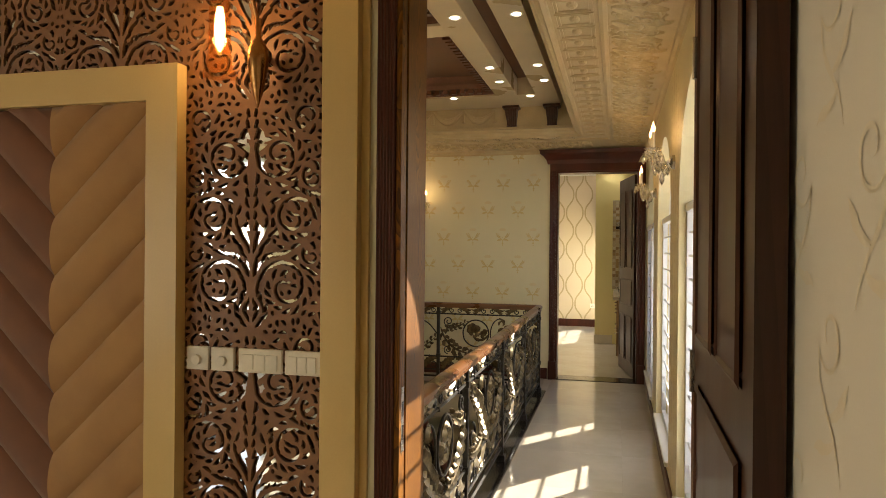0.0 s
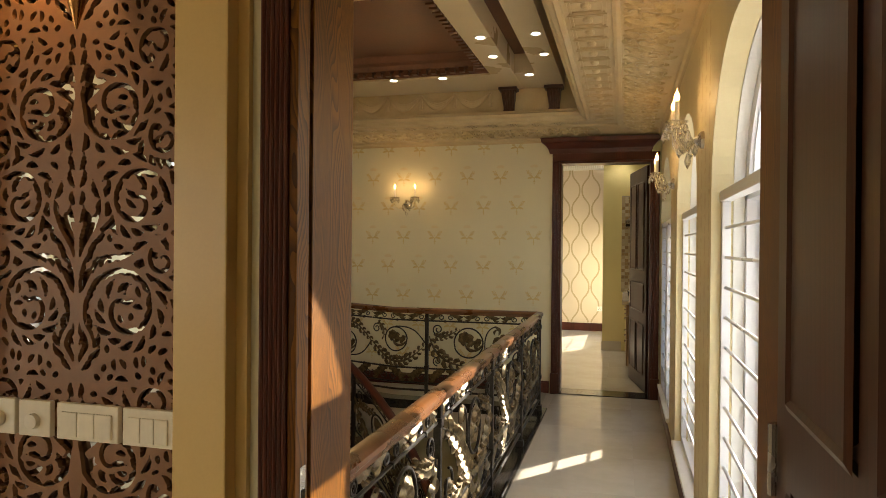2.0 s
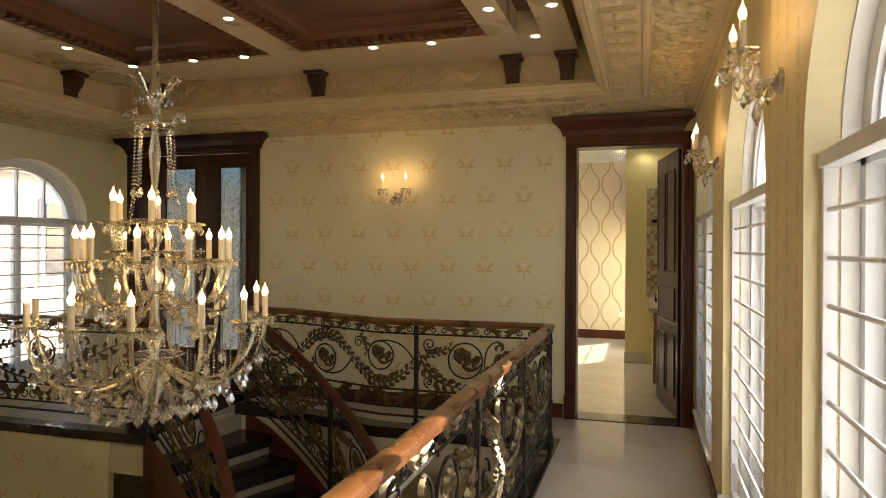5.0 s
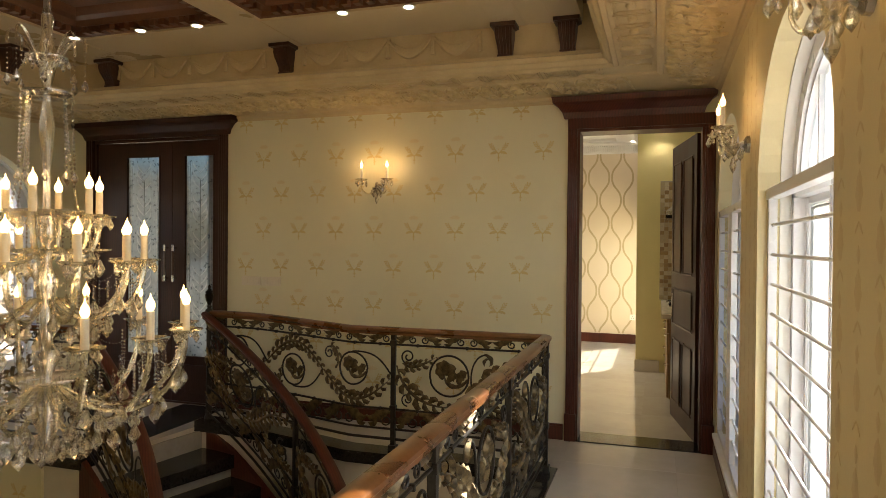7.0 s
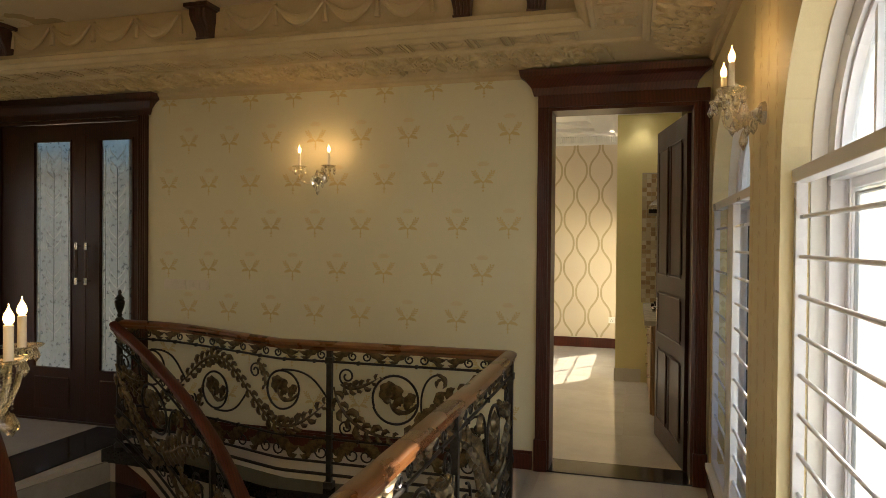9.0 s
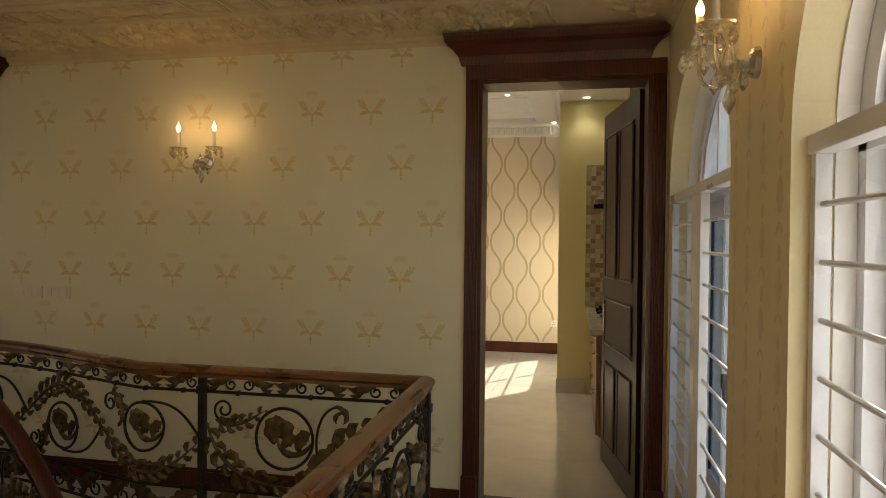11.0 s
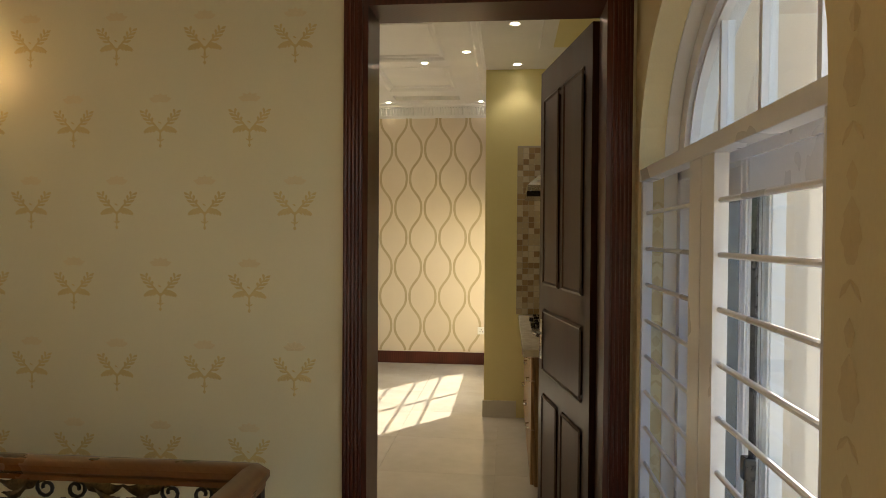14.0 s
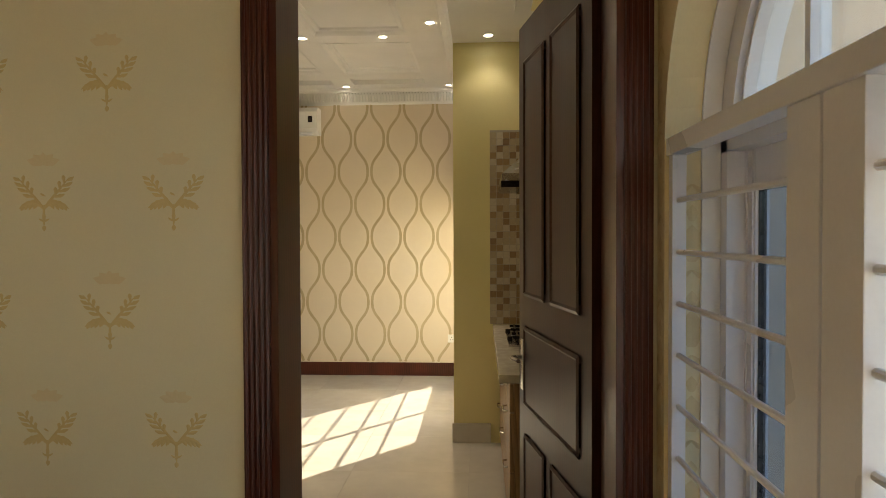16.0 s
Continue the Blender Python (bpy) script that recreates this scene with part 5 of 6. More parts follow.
# ---- first room: fretwork wall ----
def fret_field(x, z):
    """Positive where the board stays, negative where it is cut away; x, z arrays in a unit 0..1 by 0..1, mirrored about x = 0.5."""
    u, w = np.minimum(x, 1 - x) * FW, z * FH
    half = FW / 2
    stems = [spiral(0.072, 0.085, 0.060, 0.012, -20, 1.35, 40), spiral(0.056, 0.205, 0.050, 0.010, 200, -1.3, 36), spiral(0.086, 0.315, 0.052, 0.011, 20, -1.35, 38),
             spiral(0.030, 0.380, 0.032, 0.008, 270, 1.2, 24), spiral(0.022, 0.140, 0.026, 0.007, 90, -1.1, 20), spiral(0.020, 0.275, 0.028, 0.008, 80, -1.1, 20),
             [(half, 0.4 * i / 20) for i in range(21)], bez((half, 0.0), (0.13, 0.04), (0.10, 0.03), (0.128, 0.065), 8),
             bez((half, 0.12), (0.12, 0.18), (0.09, 0.17), (0.104, 0.222), 10), bez((half, 0.25), (0.125, 0.29), (0.13, 0.30), (0.136, 0.33), 8)]
    drops = []
    for n, st in enumerate(stems):
        run, k = 0.0, 0
        for i in range(1, len(st) - 1):
            du, dw = st[i + 1][0] - st[i - 1][0], st[i + 1][1] - st[i - 1][1]
            ln = math.hypot(du, dw)
            run += ln / 2
            if run < 0.0105:
                continue
            run, k = 0.0, k + 1
            for side in ((1, -1) if n != 6 else (1,)):
                a = math.atan2(dw, du) + side * 0.95
                size = (0.017, 0.013, 0.020)[(k + n) % 3]
                for q in range(5):
                    f = q / 4
                    aa = a - side * 0.55 * f
                    d = 0.0058 + size * f
                    drops.append((st[i][0] + math.cos(aa) * d, st[i][1] + math.sin(aa) * d, (0.0020, 0.0036, 0.0042, 0.0032, 0.0016)[q]))
    for cw, h in ((0.048, 0.018), (0.175, 0.022), (0.345, 0.020)):        # eye-shaped openings beside the middle stem
        for q in range(7):
            f = q / 6
            drops.append((half - 0.010 - 0.008 * math.sin(math.pi * f), cw - h + 2 * h * f, 0.0022 + 0.0055 * math.sin(math.pi * f)))
    # small loose leaves in what is left between the scrolls
    rng = random.Random(11)
    live = np.array(drops)
    for _ in range(5000):
        cu_, cw_, a, ln = rng.uniform(0.004, half - 0.004), rng.uniform(0.006, FH - 0.006), rng.uniform(0, 6.283), rng.choice((0.007, 0.011, 0.015))
        new_ = np.array([(cu_ + math.cos(a + 0.5 * f) * ln * (f - 0.5), cw_ + math.sin(a + 0.5 * f) * ln * (f - 0.5), 0.0016 + 0.0020 * math.sin(math.pi * f)) for f in (0.0, 0.25, 0.5, 0.75, 1.0)])
        if np.all(np.hypot(live[:, None, 0] - new_[None, :, 0], live[:, None, 1] - new_[None, :, 1]) - live[:, None, 2] - new_[None, :, 2] > 0.0026):
            live = np.vstack([live, new_])
    cut = np.full(u.shape, 1.0)
    for du, dw, r in live:
        cut = np.minimum(cut, np.hypot(u - du, w - dw) - r)
    keep = np.full(u.shape, 1.0)
    for st in stems:
        for (a, b), (c, d) in zip(st, st[1:]):
            ll = (c - a) ** 2 + (d - b) ** 2 + 1e-12
            t = np.clip(((u - a) * (c - a) + (w - b) * (d - b)) / ll, 0, 1)
            keep = np.minimum(keep, np.hypot(u - a - t * (c - a), w - b - t * (d - b)))
    return np.maximum(cut, 0.0026 - keep)


FW, FH = 0.2725, 0.40


def fret_mesh(w, h, cell, thick):
    """Board w by h cut by the fret field, as one extruded mesh in x, z with its face at y = 0 and its back at y = thick."""
    nx, nz = int(w / cell), int(h / cell)
    xs, zs = np.linspace(0, 1, nx + 1), np.linspace(0, 1, nz + 1)
    X, Z = np.meshgrid(xs, zs, indexing="ij")
    F = fret_field(X, Z)
    F[0, :] = F[-1, :] = F[:, 0] = F[:, -1] = 0.003
    mb = MB()
    idx = {}

    def vert(key, x, z):
        if key not in idx:
            idx[key] = len(mb.v)
            mb.v.append((x * w, 0.0, z * h))
            mb.v.append((x * w, thick, z * h))
        return idx[key]
    for i in range(nx):
        for j in range(nz):
            cor = [(i, j), (i + 1, j), (i + 1, j + 1), (i, j + 1)]
            val = [F[c] for c in cor]
            if max(val) <= 0:
                continue
            ring_, wall = [], []
            for k in range(4):
                a, b = cor[k], cor[(k + 1) % 4]
                va, vb = val[k], val[(k + 1) % 4]
                if va > 0:
                    ring_.append((vert(a, xs[a[0]], zs[a[1]]), False))
                if (va > 0) != (vb > 0):
                    t = va / (va - vb)
                    key = (a, b) if a < b else (b, a)
                    ring_.append((vert(key, xs[a[0]] + (xs[b[0]] - xs[a[0]]) * t, zs[a[1]] + (zs[b[1]] - zs[a[1]]) * t), True))
            if len(ring_) >= 3:
                mb.f.append(tuple(r[0] for r in ring_))
                m = len(ring_)
                for k in range(m):
                    p, q = ring_[k], ring_[(k + 1) % m]
                    if p[1] and q[1]:
                        mb.f.append((p[0], p[0] + 1, q[0] + 1, q[0]))
    return mb


fret = thing("fretwork_screen", "bronze brown scroll fretwork board over a mirror backing", "wall panel")
me = fret_mesh(FW, FH, 0.0023, 0.012).mesh("fretwork_board", M_JALI)
for k, (z, tall) in enumerate(((2.08, 2.0), (1.28, 2.0), (0.48, 2.0), (0.0, 1.2))):
    for c in range(-3 if k == 0 else 0, 1):
        o = part("fretwork_board", me, None, fret)
        o.matrix_basis = pose(-1.497 + 2 * FW * c, YA - 0.030, z) @ Matrix.Diagonal((2.0, 1.0, tall, 1.0))
part("mirror", MB().box(XL + 0.4, -0.952, YA - 0.012, YA - 0.002, 0.0, 2.90), M_MIRROR, fret, "mirror sheet behind the fretwork")
part("base_rail", MB().box(-1.497, -0.952, YA - 0.03, YA - 0.012, 0.0, 0.03), M_JALI, fret)
pil = MB().box(-0.950, -0.820, YA - 0.055, YA, 0, 2.95, 0.004).box(-0.820, -0.792, YA - 0.018, YA, 0, 2.95, 0.003)
tagged(part("pilaster_strip", pil, M_PAINT), "cream painted pilaster strip beside the doorway", "trim", "", "structure")

# padded chevron panel in a cream frame
up = thing("upholstered_panel", "suede chevron wall panel, alternate halves darkened for the nap, in a cream frame", "wall panel")
fr = MB()
fr.prism([(-1.616, 0.0), (-1.488, 0.0), (-1.488, 2.237), (-1.616, 2.109)], lambda u, w, d: (u, d, w), YA - 0.085, YA - 0.031)
fr.prism([(-1.616, 2.109), (-1.488, 2.237), (-3.60, 2.237), (-3.472, 2.109)], lambda u, w, d: (u, d, w), YA - 0.085, YA - 0.031)
part("panel_frame", fr, M_PAINT, up, "cream painted mitred frame")
SEAM, PIT = -2.053, 0.2245
for half_, xa, xb, mt in ((0, SEAM, -1.614, M_SUEDE), (1, SEAM, -2.490, M_SUEDE_NAP), (2, -2.930, -2.494, M_SUEDE), (3, -2.934, -3.474, M_SUEDE_NAP)):
    sgn = 1
    for k in range(-3, 10):
        mb = MB()
        rows = []
        for i in range(9):
            v = i / 8
            bul = 0.028 * math.sin(math.pi * v) ** 0.6
            row = []
            for j in range(7):
                u = j / 6
                x = xa + (xb - xa) * u
                z = 1.022 + PIT * (k - 4) + PIT * v + abs(x - xa) * 0.94
                z = min(max(z, 0.0), 2.112)
                row.append((x, YA - 0.036 - bul, z))
            rows.append(row)
        if max(p[2] for r in rows for p in r) - min(p[2] for r in rows for p in r) < 0.02:
            continue
        mb.loft(rows)
        part("padded_channel", smooth(mb, 60), mt, up)

# switches on the fretwork
for x0, x1, knob in ((-1.470, -1.382, True), (-1.370, -1.281, True), (-1.262, -1.096, False), (-1.084, -0.951, False)):
    sw = thing("wall_switch", "cream plastic dimmer switch on the fretwork" if knob else "cream plastic rocker switch plate on the fretwork", "switch", "row of switches")
    part("switch_plate", MB().box(x0, x1, YA - 0.046, YA - 0.0305, 1.150, 1.233, 0.003), M_SWITCH, sw)
    if knob:
        c = (x0 + x1) / 2
        part("knob", smooth(MB().lathe([(0.018, 0), (0.017, 0.012), (0.005, 0.014)], 16).move(pose(c, YA - 0.046, 1.186, 90)), 30), M_SWITCH, sw)
    else:
        n = 3
        for i in range(n):
            a = x0 + 0.014 + (x1 - x0 - 0.028) * i / n
            part("rocker", MB().box(a + 0.001, a + (x1 - x0 - 0.028) / n - 0.001, YA - 0.051, YA - 0.045, 1.158, 1.214, 0.002), M_SWITCH, sw)

# bronze sconce with a glass shade
bsc = thing("bronze_sconce", "polished bronze wall sconce with an amber glass shade and lit bulb", "wall lamp")
bx0, by0 = -1.163, YA - 0.10
part("body", smooth(MB().lathe([(0.002, 2.06), (0.014, 2.10), (0.030, 2.17), (0.037, 2.22), (0.034, 2.26), (0.018, 2.285), (0.010, 2.30), (0.012, 2.36)], 18, (bx0, by0, 0)), 50), M_BRASS, bsc)
part("wall_arm", smooth(MB().tube([(bx0, YA - 0.028, 2.24), (bx0, by0, 2.24)], 0.011, 8)), M_BRASS, bsc)
part("shade_arm", smooth(MB().tube([(bx0, by0, 2.34), (bx0 - 0.03, by0 - 0.01, 2.47), (bx0 - 0.10, by0 - 0.03, 2.49), (bx0 - 0.128, by0 - 0.03, 2.43)], 0.008, 8)), M_BRASS, bsc)
sx, sy = bx0 - 0.128, by0 - 0.03
o = part("shade", smooth(MB().lathe([(0.062, 2.165), (0.045, 2.20), (0.037, 2.25), (0.036, 2.35), (0.034, 2.42), (0.012, 2.43), (0.012, 2.425), (0.031, 2.415), (0.033, 2.35), (0.034, 2.25), (0.042, 2.20), (0.060, 2.166)], 20, (sx, sy, 0)), 50), M_SHADE, bsc, "clear amber glass shade")
o.visible_shadow = False
o = part("bulb", smooth(MB().lathe([(0.010, 2.40), (0.016, 2.37), (0.019, 2.32), (0.014, 2.27), (0.004, 2.25)], 12, (sx, sy, 0)), 80), M_FLAME, bsc)
o.visible_shadow = False
point_lamp((sx, sy, 2.30), 0.65, 0.03, (1.0, 0.68, 0.36))

# ---- cornice relief, frieze and coffers ----
def relief_unit(L, h):
    """One run of carved acanthus scroll, L long and h high."""
    mb = MB()
    for s in (-1, 1):
        c = L * (0.5 + 0.25 * s)
        cw = h * (0.5 + 0.08 * s)
        mb.tube([(u, 0.004, w) for u, w in spiral(c, cw, 0.30 * h, 0.05 * h, 90 * s, 1.5 * s, 20)], 0.011, 5)
        for a in range(0, 360, 60):
            ca, sa = math.cos(radians(a + 15 * s)), math.sin(radians(a + 15 * s))
            leaf2(mb, bez((c + 0.16 * h * ca, cw + 0.16 * h * sa), (c + 0.3 * h * ca - 0.1 * h * sa, cw + 0.3 * h * sa + 0.1 * h * ca), (c + 0.42 * h * ca, cw + 0.42 * h * sa), (c + 0.46 * h * ca + 0.12 * h * sa, cw + 0.46 * h * sa - 0.12 * h * ca), 7), 0.085 * h, 0.014, 3)
    for q in range(4):
        u = L * (0.08 + 0.28 * q)
        leaf2(mb, bez((u, 0.06 * h), (u + 0.06, 0.2 * h), (u - 0.05, 0.7 * h), (u + 0.03, 0.96 * h), 9), 0.07 * h, 0.013, 4)
        leaf2(mb, bez((u + 0.05, 0.95 * h), (u + 0.12, 0.8 * h), (u + 0.08, 0.5 * h), (u + 0.14, 0.1 * h), 9), 0.06 * h, 0.012, 4)
    return mb


def lay_on_cornice(mb, side, s0):
    """From the unit's (along, out, across) to the sloped cove; side 'x' over the windows, 'y' on the far wall, 'l' on the left wall."""
    def fn(u, n, w):
        d = 0.078 + w * 0.95
        z = 2.796 + (d - 0.05) * 0.151 - 0.95 * max(n, -0.004) - 0.002
        a = s0 + u
        return {"x": (HX1 - d, a, z), "y": (a, HY1 - d, z), "l": (HX0 + d, a, z)}[side]
    return mb.warp(fn)


RL, RH = 0.52, 0.335
crv = MB()
y = HY0 + 0.1
while y < HY1 - RL * 0.6:
    crv.join(lay_on_cornice(relief_unit(RL, RH), "x", y))
    y += RL
x = HX0 + 0.35
while x < HX1 - RL - 0.2:
    crv.join(lay_on_cornice(relief_unit(RL, RH), "y", x))
    x += RL
y = 4.6
while y < HY1 - RL * 0.8:
    crv.join(lay_on_cornice(relief_unit(RL, RH), "l", y))
    y += RL
ob = part("carved_relief", smooth(crv, 50), M_GILT)
tagged(ob, "carved gilded plaster acanthus relief along the cornice", "plaster relief", "", "stuff")

# panelled band: small frames, each with a lozenge boss
band = MB()


def band_cell(mb, put):
    for a, b, c, d in ((0, 0.20, 0.0, 0.010), (0, 0.20, 0.20, 0.21), (0.0, 0.010, 0.01, 0.20), (0.19, 0.20, 0.01, 0.20),
                       (0.02, 0.18, 0.022, 0.028), (0.02, 0.18, 0.182, 0.188), (0.02, 0.026, 0.03, 0.18), (0.174, 0.18, 0.03, 0.18)):
        mb.add([put(u, w, n) for n in (0, 0.009) for u, w in ((a, c), (b, c), (b, d), (a, d))], [(4, 5, 6, 7), (0, 1, 5, 4), (1, 2, 6, 5), (2, 3, 7, 6), (3, 0, 4, 7)])
    rows = []
    for f_, n in ((1.0, 0.0), (0.75, 0.010), (0.35, 0.016)):
        rows.append([put(0.10 + 0.058 * f_ * math.cos(t * math.pi / 6), 0.105 + 0.030 * f_ * math.sin(t * math.pi / 6), n) for t in range(12)])
    mb.loft(rows, closed=True)


y = HY0 + 0.75
while y < HY1 - 0.85:
    band_cell(band, lambda u, w, n: (HX1 - 0.472 - w, y + u, 2.849 - n))
    y += 0.222
x = HX0 + 0.8
while x < HX1 - 0.9:
    band_cell(band, lambda u, w, n: (x + u, HY1 - 0.472 - w, 2.849 - n))
    x += 0.222
tagged(part("ceiling_band", band, M_PLASTER), "cream plaster band of small moulded frames and bosses", "plaster moulding", "", "stuff")

# brackets under the beams: an S-scroll console with raised flutes
brk = MB()
BRK = ((0.135, 3.178, 0.078), (0.135, 3.150, 0.078), (0.120, 3.144, 0.064), (0.124, 3.110, 0.063), (0.112, 3.075, 0.060), (0.088, 3.045, 0.056), (0.066, 3.015, 0.053), (0.058, 3.000, 0.051), (0.060, 2.982, 0.051), (0.050, 2.968, 0.048))
brk.loft([[(-w, 0, z), (-w, -d, z), (w, -d, z), (w, 0, z)] for d, z, w in BRK], closed=True)
for s in range(-2, 3):
    brk.tube([(s * w * 0.42, -d - 0.001, z) for d, z, w in BRK[2:]], 0.0092, 6)
br_me = smooth(brk, 40)
b0 = None
places = [pose(x, FY1, 0) for x in (-0.69, -1.14, -2.95, -4.70)] + [pose(FX0, y, 0, 0, 0, 90) for y in (7.0, 4.85)]
for m in places:
    if b0 is None:
        b0 = thing("ceiling_bracket", "dark carved wooden bracket under a ceiling beam", "bracket", "ceiling brackets", m)
        part("console", br_me, M_BRACKET, b0)
        part("abacus", MB().box(-0.092, 0.092, -0.15, 0.0, 3.152, 3.179, 0.004), M_BRACKET, b0)
        part("foot", MB().box(-0.056, 0.056, -0.066, 0.0, 2.956, 2.969, 0.003), M_BRACKET, b0)
    else:
        copy_thing(b0, m)

# plaster swags on the frieze
sw0 = thing("swag", "cream plaster drapery swag on the frieze", "plaster swag", "frieze swags", pose(-2.25, FY1, 0))
fest = MB()
for lay in range(3):
    drop = 0.085 + 0.022 * lay
    fest.tube([(-0.17 + 0.34 * i / 14, -0.014 - 0.006 * lay, 3.145 - drop * math.sin(math.pi * i / 14)) for i in range(15)], [0.008 + 0.013 * math.sin(math.pi * i / 14) for i in range(15)], 6)
part("festoon", smooth(fest), M_PLASTER, sw0)
for s in (-1, 1):
    part("tail", smooth(MB().tube([(s * 0.18, -0.010, 3.16), (s * 0.182, -0.012, 3.10), (s * 0.186, -0.012, 3.02)], [0.010, 0.014, 0.018], 7).tube([(s * 0.18 - 0.014, -0.012, 3.155), (s * 0.18 + 0.014, -0.012, 3.155)], 0.012, 6)), M_PLASTER, sw0)
for x in (-1.52 - 0.0, -1.885, -2.61, -3.35, -3.72, -4.09, -4.46):
    if abs(x + 2.25) > 0.2:
        copy_thing(sw0, pose(x, FY1, 0))

# coffer mouldings with dentils
cof = MB()
den = MB()
for x0, x1, y0, y1 in ((-2.81, -1.22, 4.98, FY1 - 0.62), (-4.49, -3.07, 4.98, FY1 - 0.62), (-2.81, -1.22, FY0 + 0.5, 4.72), (-4.49, -3.07, FY0 + 0.5, 4.72)):
    rows = []
    for d, z in ((0.0, 3.20), (0.02, 3.21), (0.03, 3.24), (0.10, 3.25), (0.12, 3.29), (0.16, 3.31), (0.19, 3.345), (0.20, 3.362)):
        rows.append([(x0 + d, y0 + d, z), (x1 - d, y0 + d, z), (x1 - d, y1 - d, z), (x0 + d, y1 - d, z)])
    cof.loft(rows, closed=True, caps=False)
    n = int((x1 - x0 - 0.24) / 0.085)
    for i in range(n):
        u = x0 + 0.12 + (x1 - x0 - 0.24) * (i + 0.5) / n
        for v, s in ((y0 + 0.03, 1), (y1 - 0.03, -1)):
            den.box(u - 0.024, u + 0.024, min(v, v + s * 0.06), max(v, v + s * 0.06), 3.205, 3.262)
    n = int((y1 - y0 - 0.24) / 0.085)
    for i in range(n):
        u = y0 + 0.12 + (y1 - y0 - 0.24) * (i + 0.5) / n
        for v, s in ((x0 + 0.03, 1), (x1 - 0.03, -1)):
            den.box(min(v, v + s * 0.06), max(v, v + s * 0.06), u - 0.024, u + 0.024, 3.205, 3.262)
setting("coffer_moulding", cof, M_COFFER, "dark brown stepped coffer moulding", "ceiling moulding")
tagged(part("dentil_moulding", den, M_COFFER), "dark brown dentil blocks round the coffers", "ceiling moulding", "", "stuff")

# recessed downlights
dl0 = None


def downlight(x, y, z, lens=M_SPOT):
    global dl0
    m = pose(x, y, z)
    if dl0 is None:
        dl0 = thing("downlight", "small round recessed ceiling light, switched on", "ceiling light", "downlights", m)
        part("trim_ring", smooth(MB().lathe([(0.028, 0.002), (0.044, -0.004), (0.048, 0.001), (0.046, 0.004), (0.028, 0.004)], 20), 30), M_WHITE, dl0)
        part("lens", MB().lathe([(0.030, -0.001), (0.030, 0.002)], 18), lens, dl0)
        return dl0
    return copy_thing(dl0, m)


LIGHTS = [(-1.08, 4.57), (-0.655, 4.59), (-1.08, 5.90), (-0.66, 5.90), (-1.08, 6.42), (-0.66, 6.45), (-1.08, 3.6), (-0.66, 3.6)]
for x, y in LIGHTS:
    downlight(x, y, CZ - 0.002)
for x, y in ((-0.87, 7.09), (-1.68, 7.045), (-2.165, 7.03), (-3.32, 6.98), (-3.81, 6.96), (-4.45, 6.97)):
    downlight(x, y, CZ + 0.002)
for x, y in ((-2.87, 6.1), (-2.87, 5.4), (-4.55, 6.35)):
    downlight(x, y, CZ - 0.002)

# ---- wallpaper prints ----
def sprig():
    """Two feathered branches in a V over a pair of drooping leaves, on a short jointed stalk; the fork is at 0, 0."""
    mb = MB()
    t = 0.0008
    for s in (-1, 1):
        stem = bez((0, -0.004), (s * 0.020, 0.022), (s * 0.038, 0.040), (s * 0.066, 0.078), 12)
        leaf2(mb, stem, 0.0042, t, 1)
        for i, side, ln in ((5, 1, 0.030), (7, 1, 0.034), (9, 1, 0.030), (11, 1, 0.020), (6, -1, 0.018), (8, -1, 0.022), (10, -1, 0.022)):
            u, w = stem[i]
            a = radians(2 + 2.4 * i if side > 0 else 78 + 2 * i)
            ca, sa = math.cos(a) * s, math.sin(a)
            leaf2(mb, bez((u, w), (u + ca * ln * 0.4, w + sa * ln * 0.4 - 0.003 * side), (u + ca * ln * 0.8, w + sa * ln * 0.8 - 0.003 * side), (u + ca * ln, w + sa * ln), 6), 0.0052, t, 2)
        low = bez((0, -0.006), (s * 0.016, 0.018), (s * 0.038, 0.014), (s * 0.064, -0.006), 12)
        leaf2(mb, low, 0.0095, t, 5)
        for i, ln in ((4, 0.016), (6, 0.020), (8, 0.018), (10, 0.014)):
            u, w = low[i]
            leaf2(mb, [(u + s * ln * 0.5 * q / 4, w - ln * q / 4) for q in range(5)], 0.0065, t, 1)
        leaf2(mb, bez((0, -0.040), (s * 0.004, -0.036), (s * 0.010, -0.036), (s * 0.014, -0.030), 5), 0.0032, t, 1)
    leaf2(mb, [(0, 0.004 - 0.0058 * i) for i in range(11)], 0.0048, t, 2)
    leaf2(mb, [(0, -0.050 - 0.003 * i) for i in range(6)], 0.0065, t, 1)
    leaf2(mb, [(-0.008 + 0.003 * i, 0.034 - 0.0018 * i) for i in range(5)], 0.0035, t, 1)
    return mb


def ghost():
    """A pale flower head over the fork."""
    mb = MB()
    for a in (20, 55, 90, 125, 160):
        ca, sa = math.cos(radians(a)), math.sin(radians(a))
        leaf2(mb, [(ca * 0.044 * i / 6, 0.112 + sa * 0.030 * i / 6) for i in range(7)], 0.012, 0.0007, 2)
    return mb


def wave_scroll():
    """A loose scroll with buds, pale on the first room's paper."""
    mb = MB()
    bar = spiral(0.0, 0.05, 0.055, 0.012, 200, 1.1, 22)
    leaf2(mb, bar, 0.006, 0.0003, 1)
    leaf2(mb, bez((-0.05, 0.03), (-0.06, -0.05), (0.03, -0.06), (0.05, -0.14), 14), 0.007, 0.0003, 3)
    leaf2(mb, bez((0.0, -0.06), (0.05, -0.05), (0.06, -0.02), (0.08, 0.0), 8), 0.012, 0.0003, 2)
    leaf2(mb, bez((0.02, -0.09), (-0.02, -0.12), (-0.05, -0.10), (-0.07, -0.12), 8), 0.011, 0.0003, 2)
    return mb


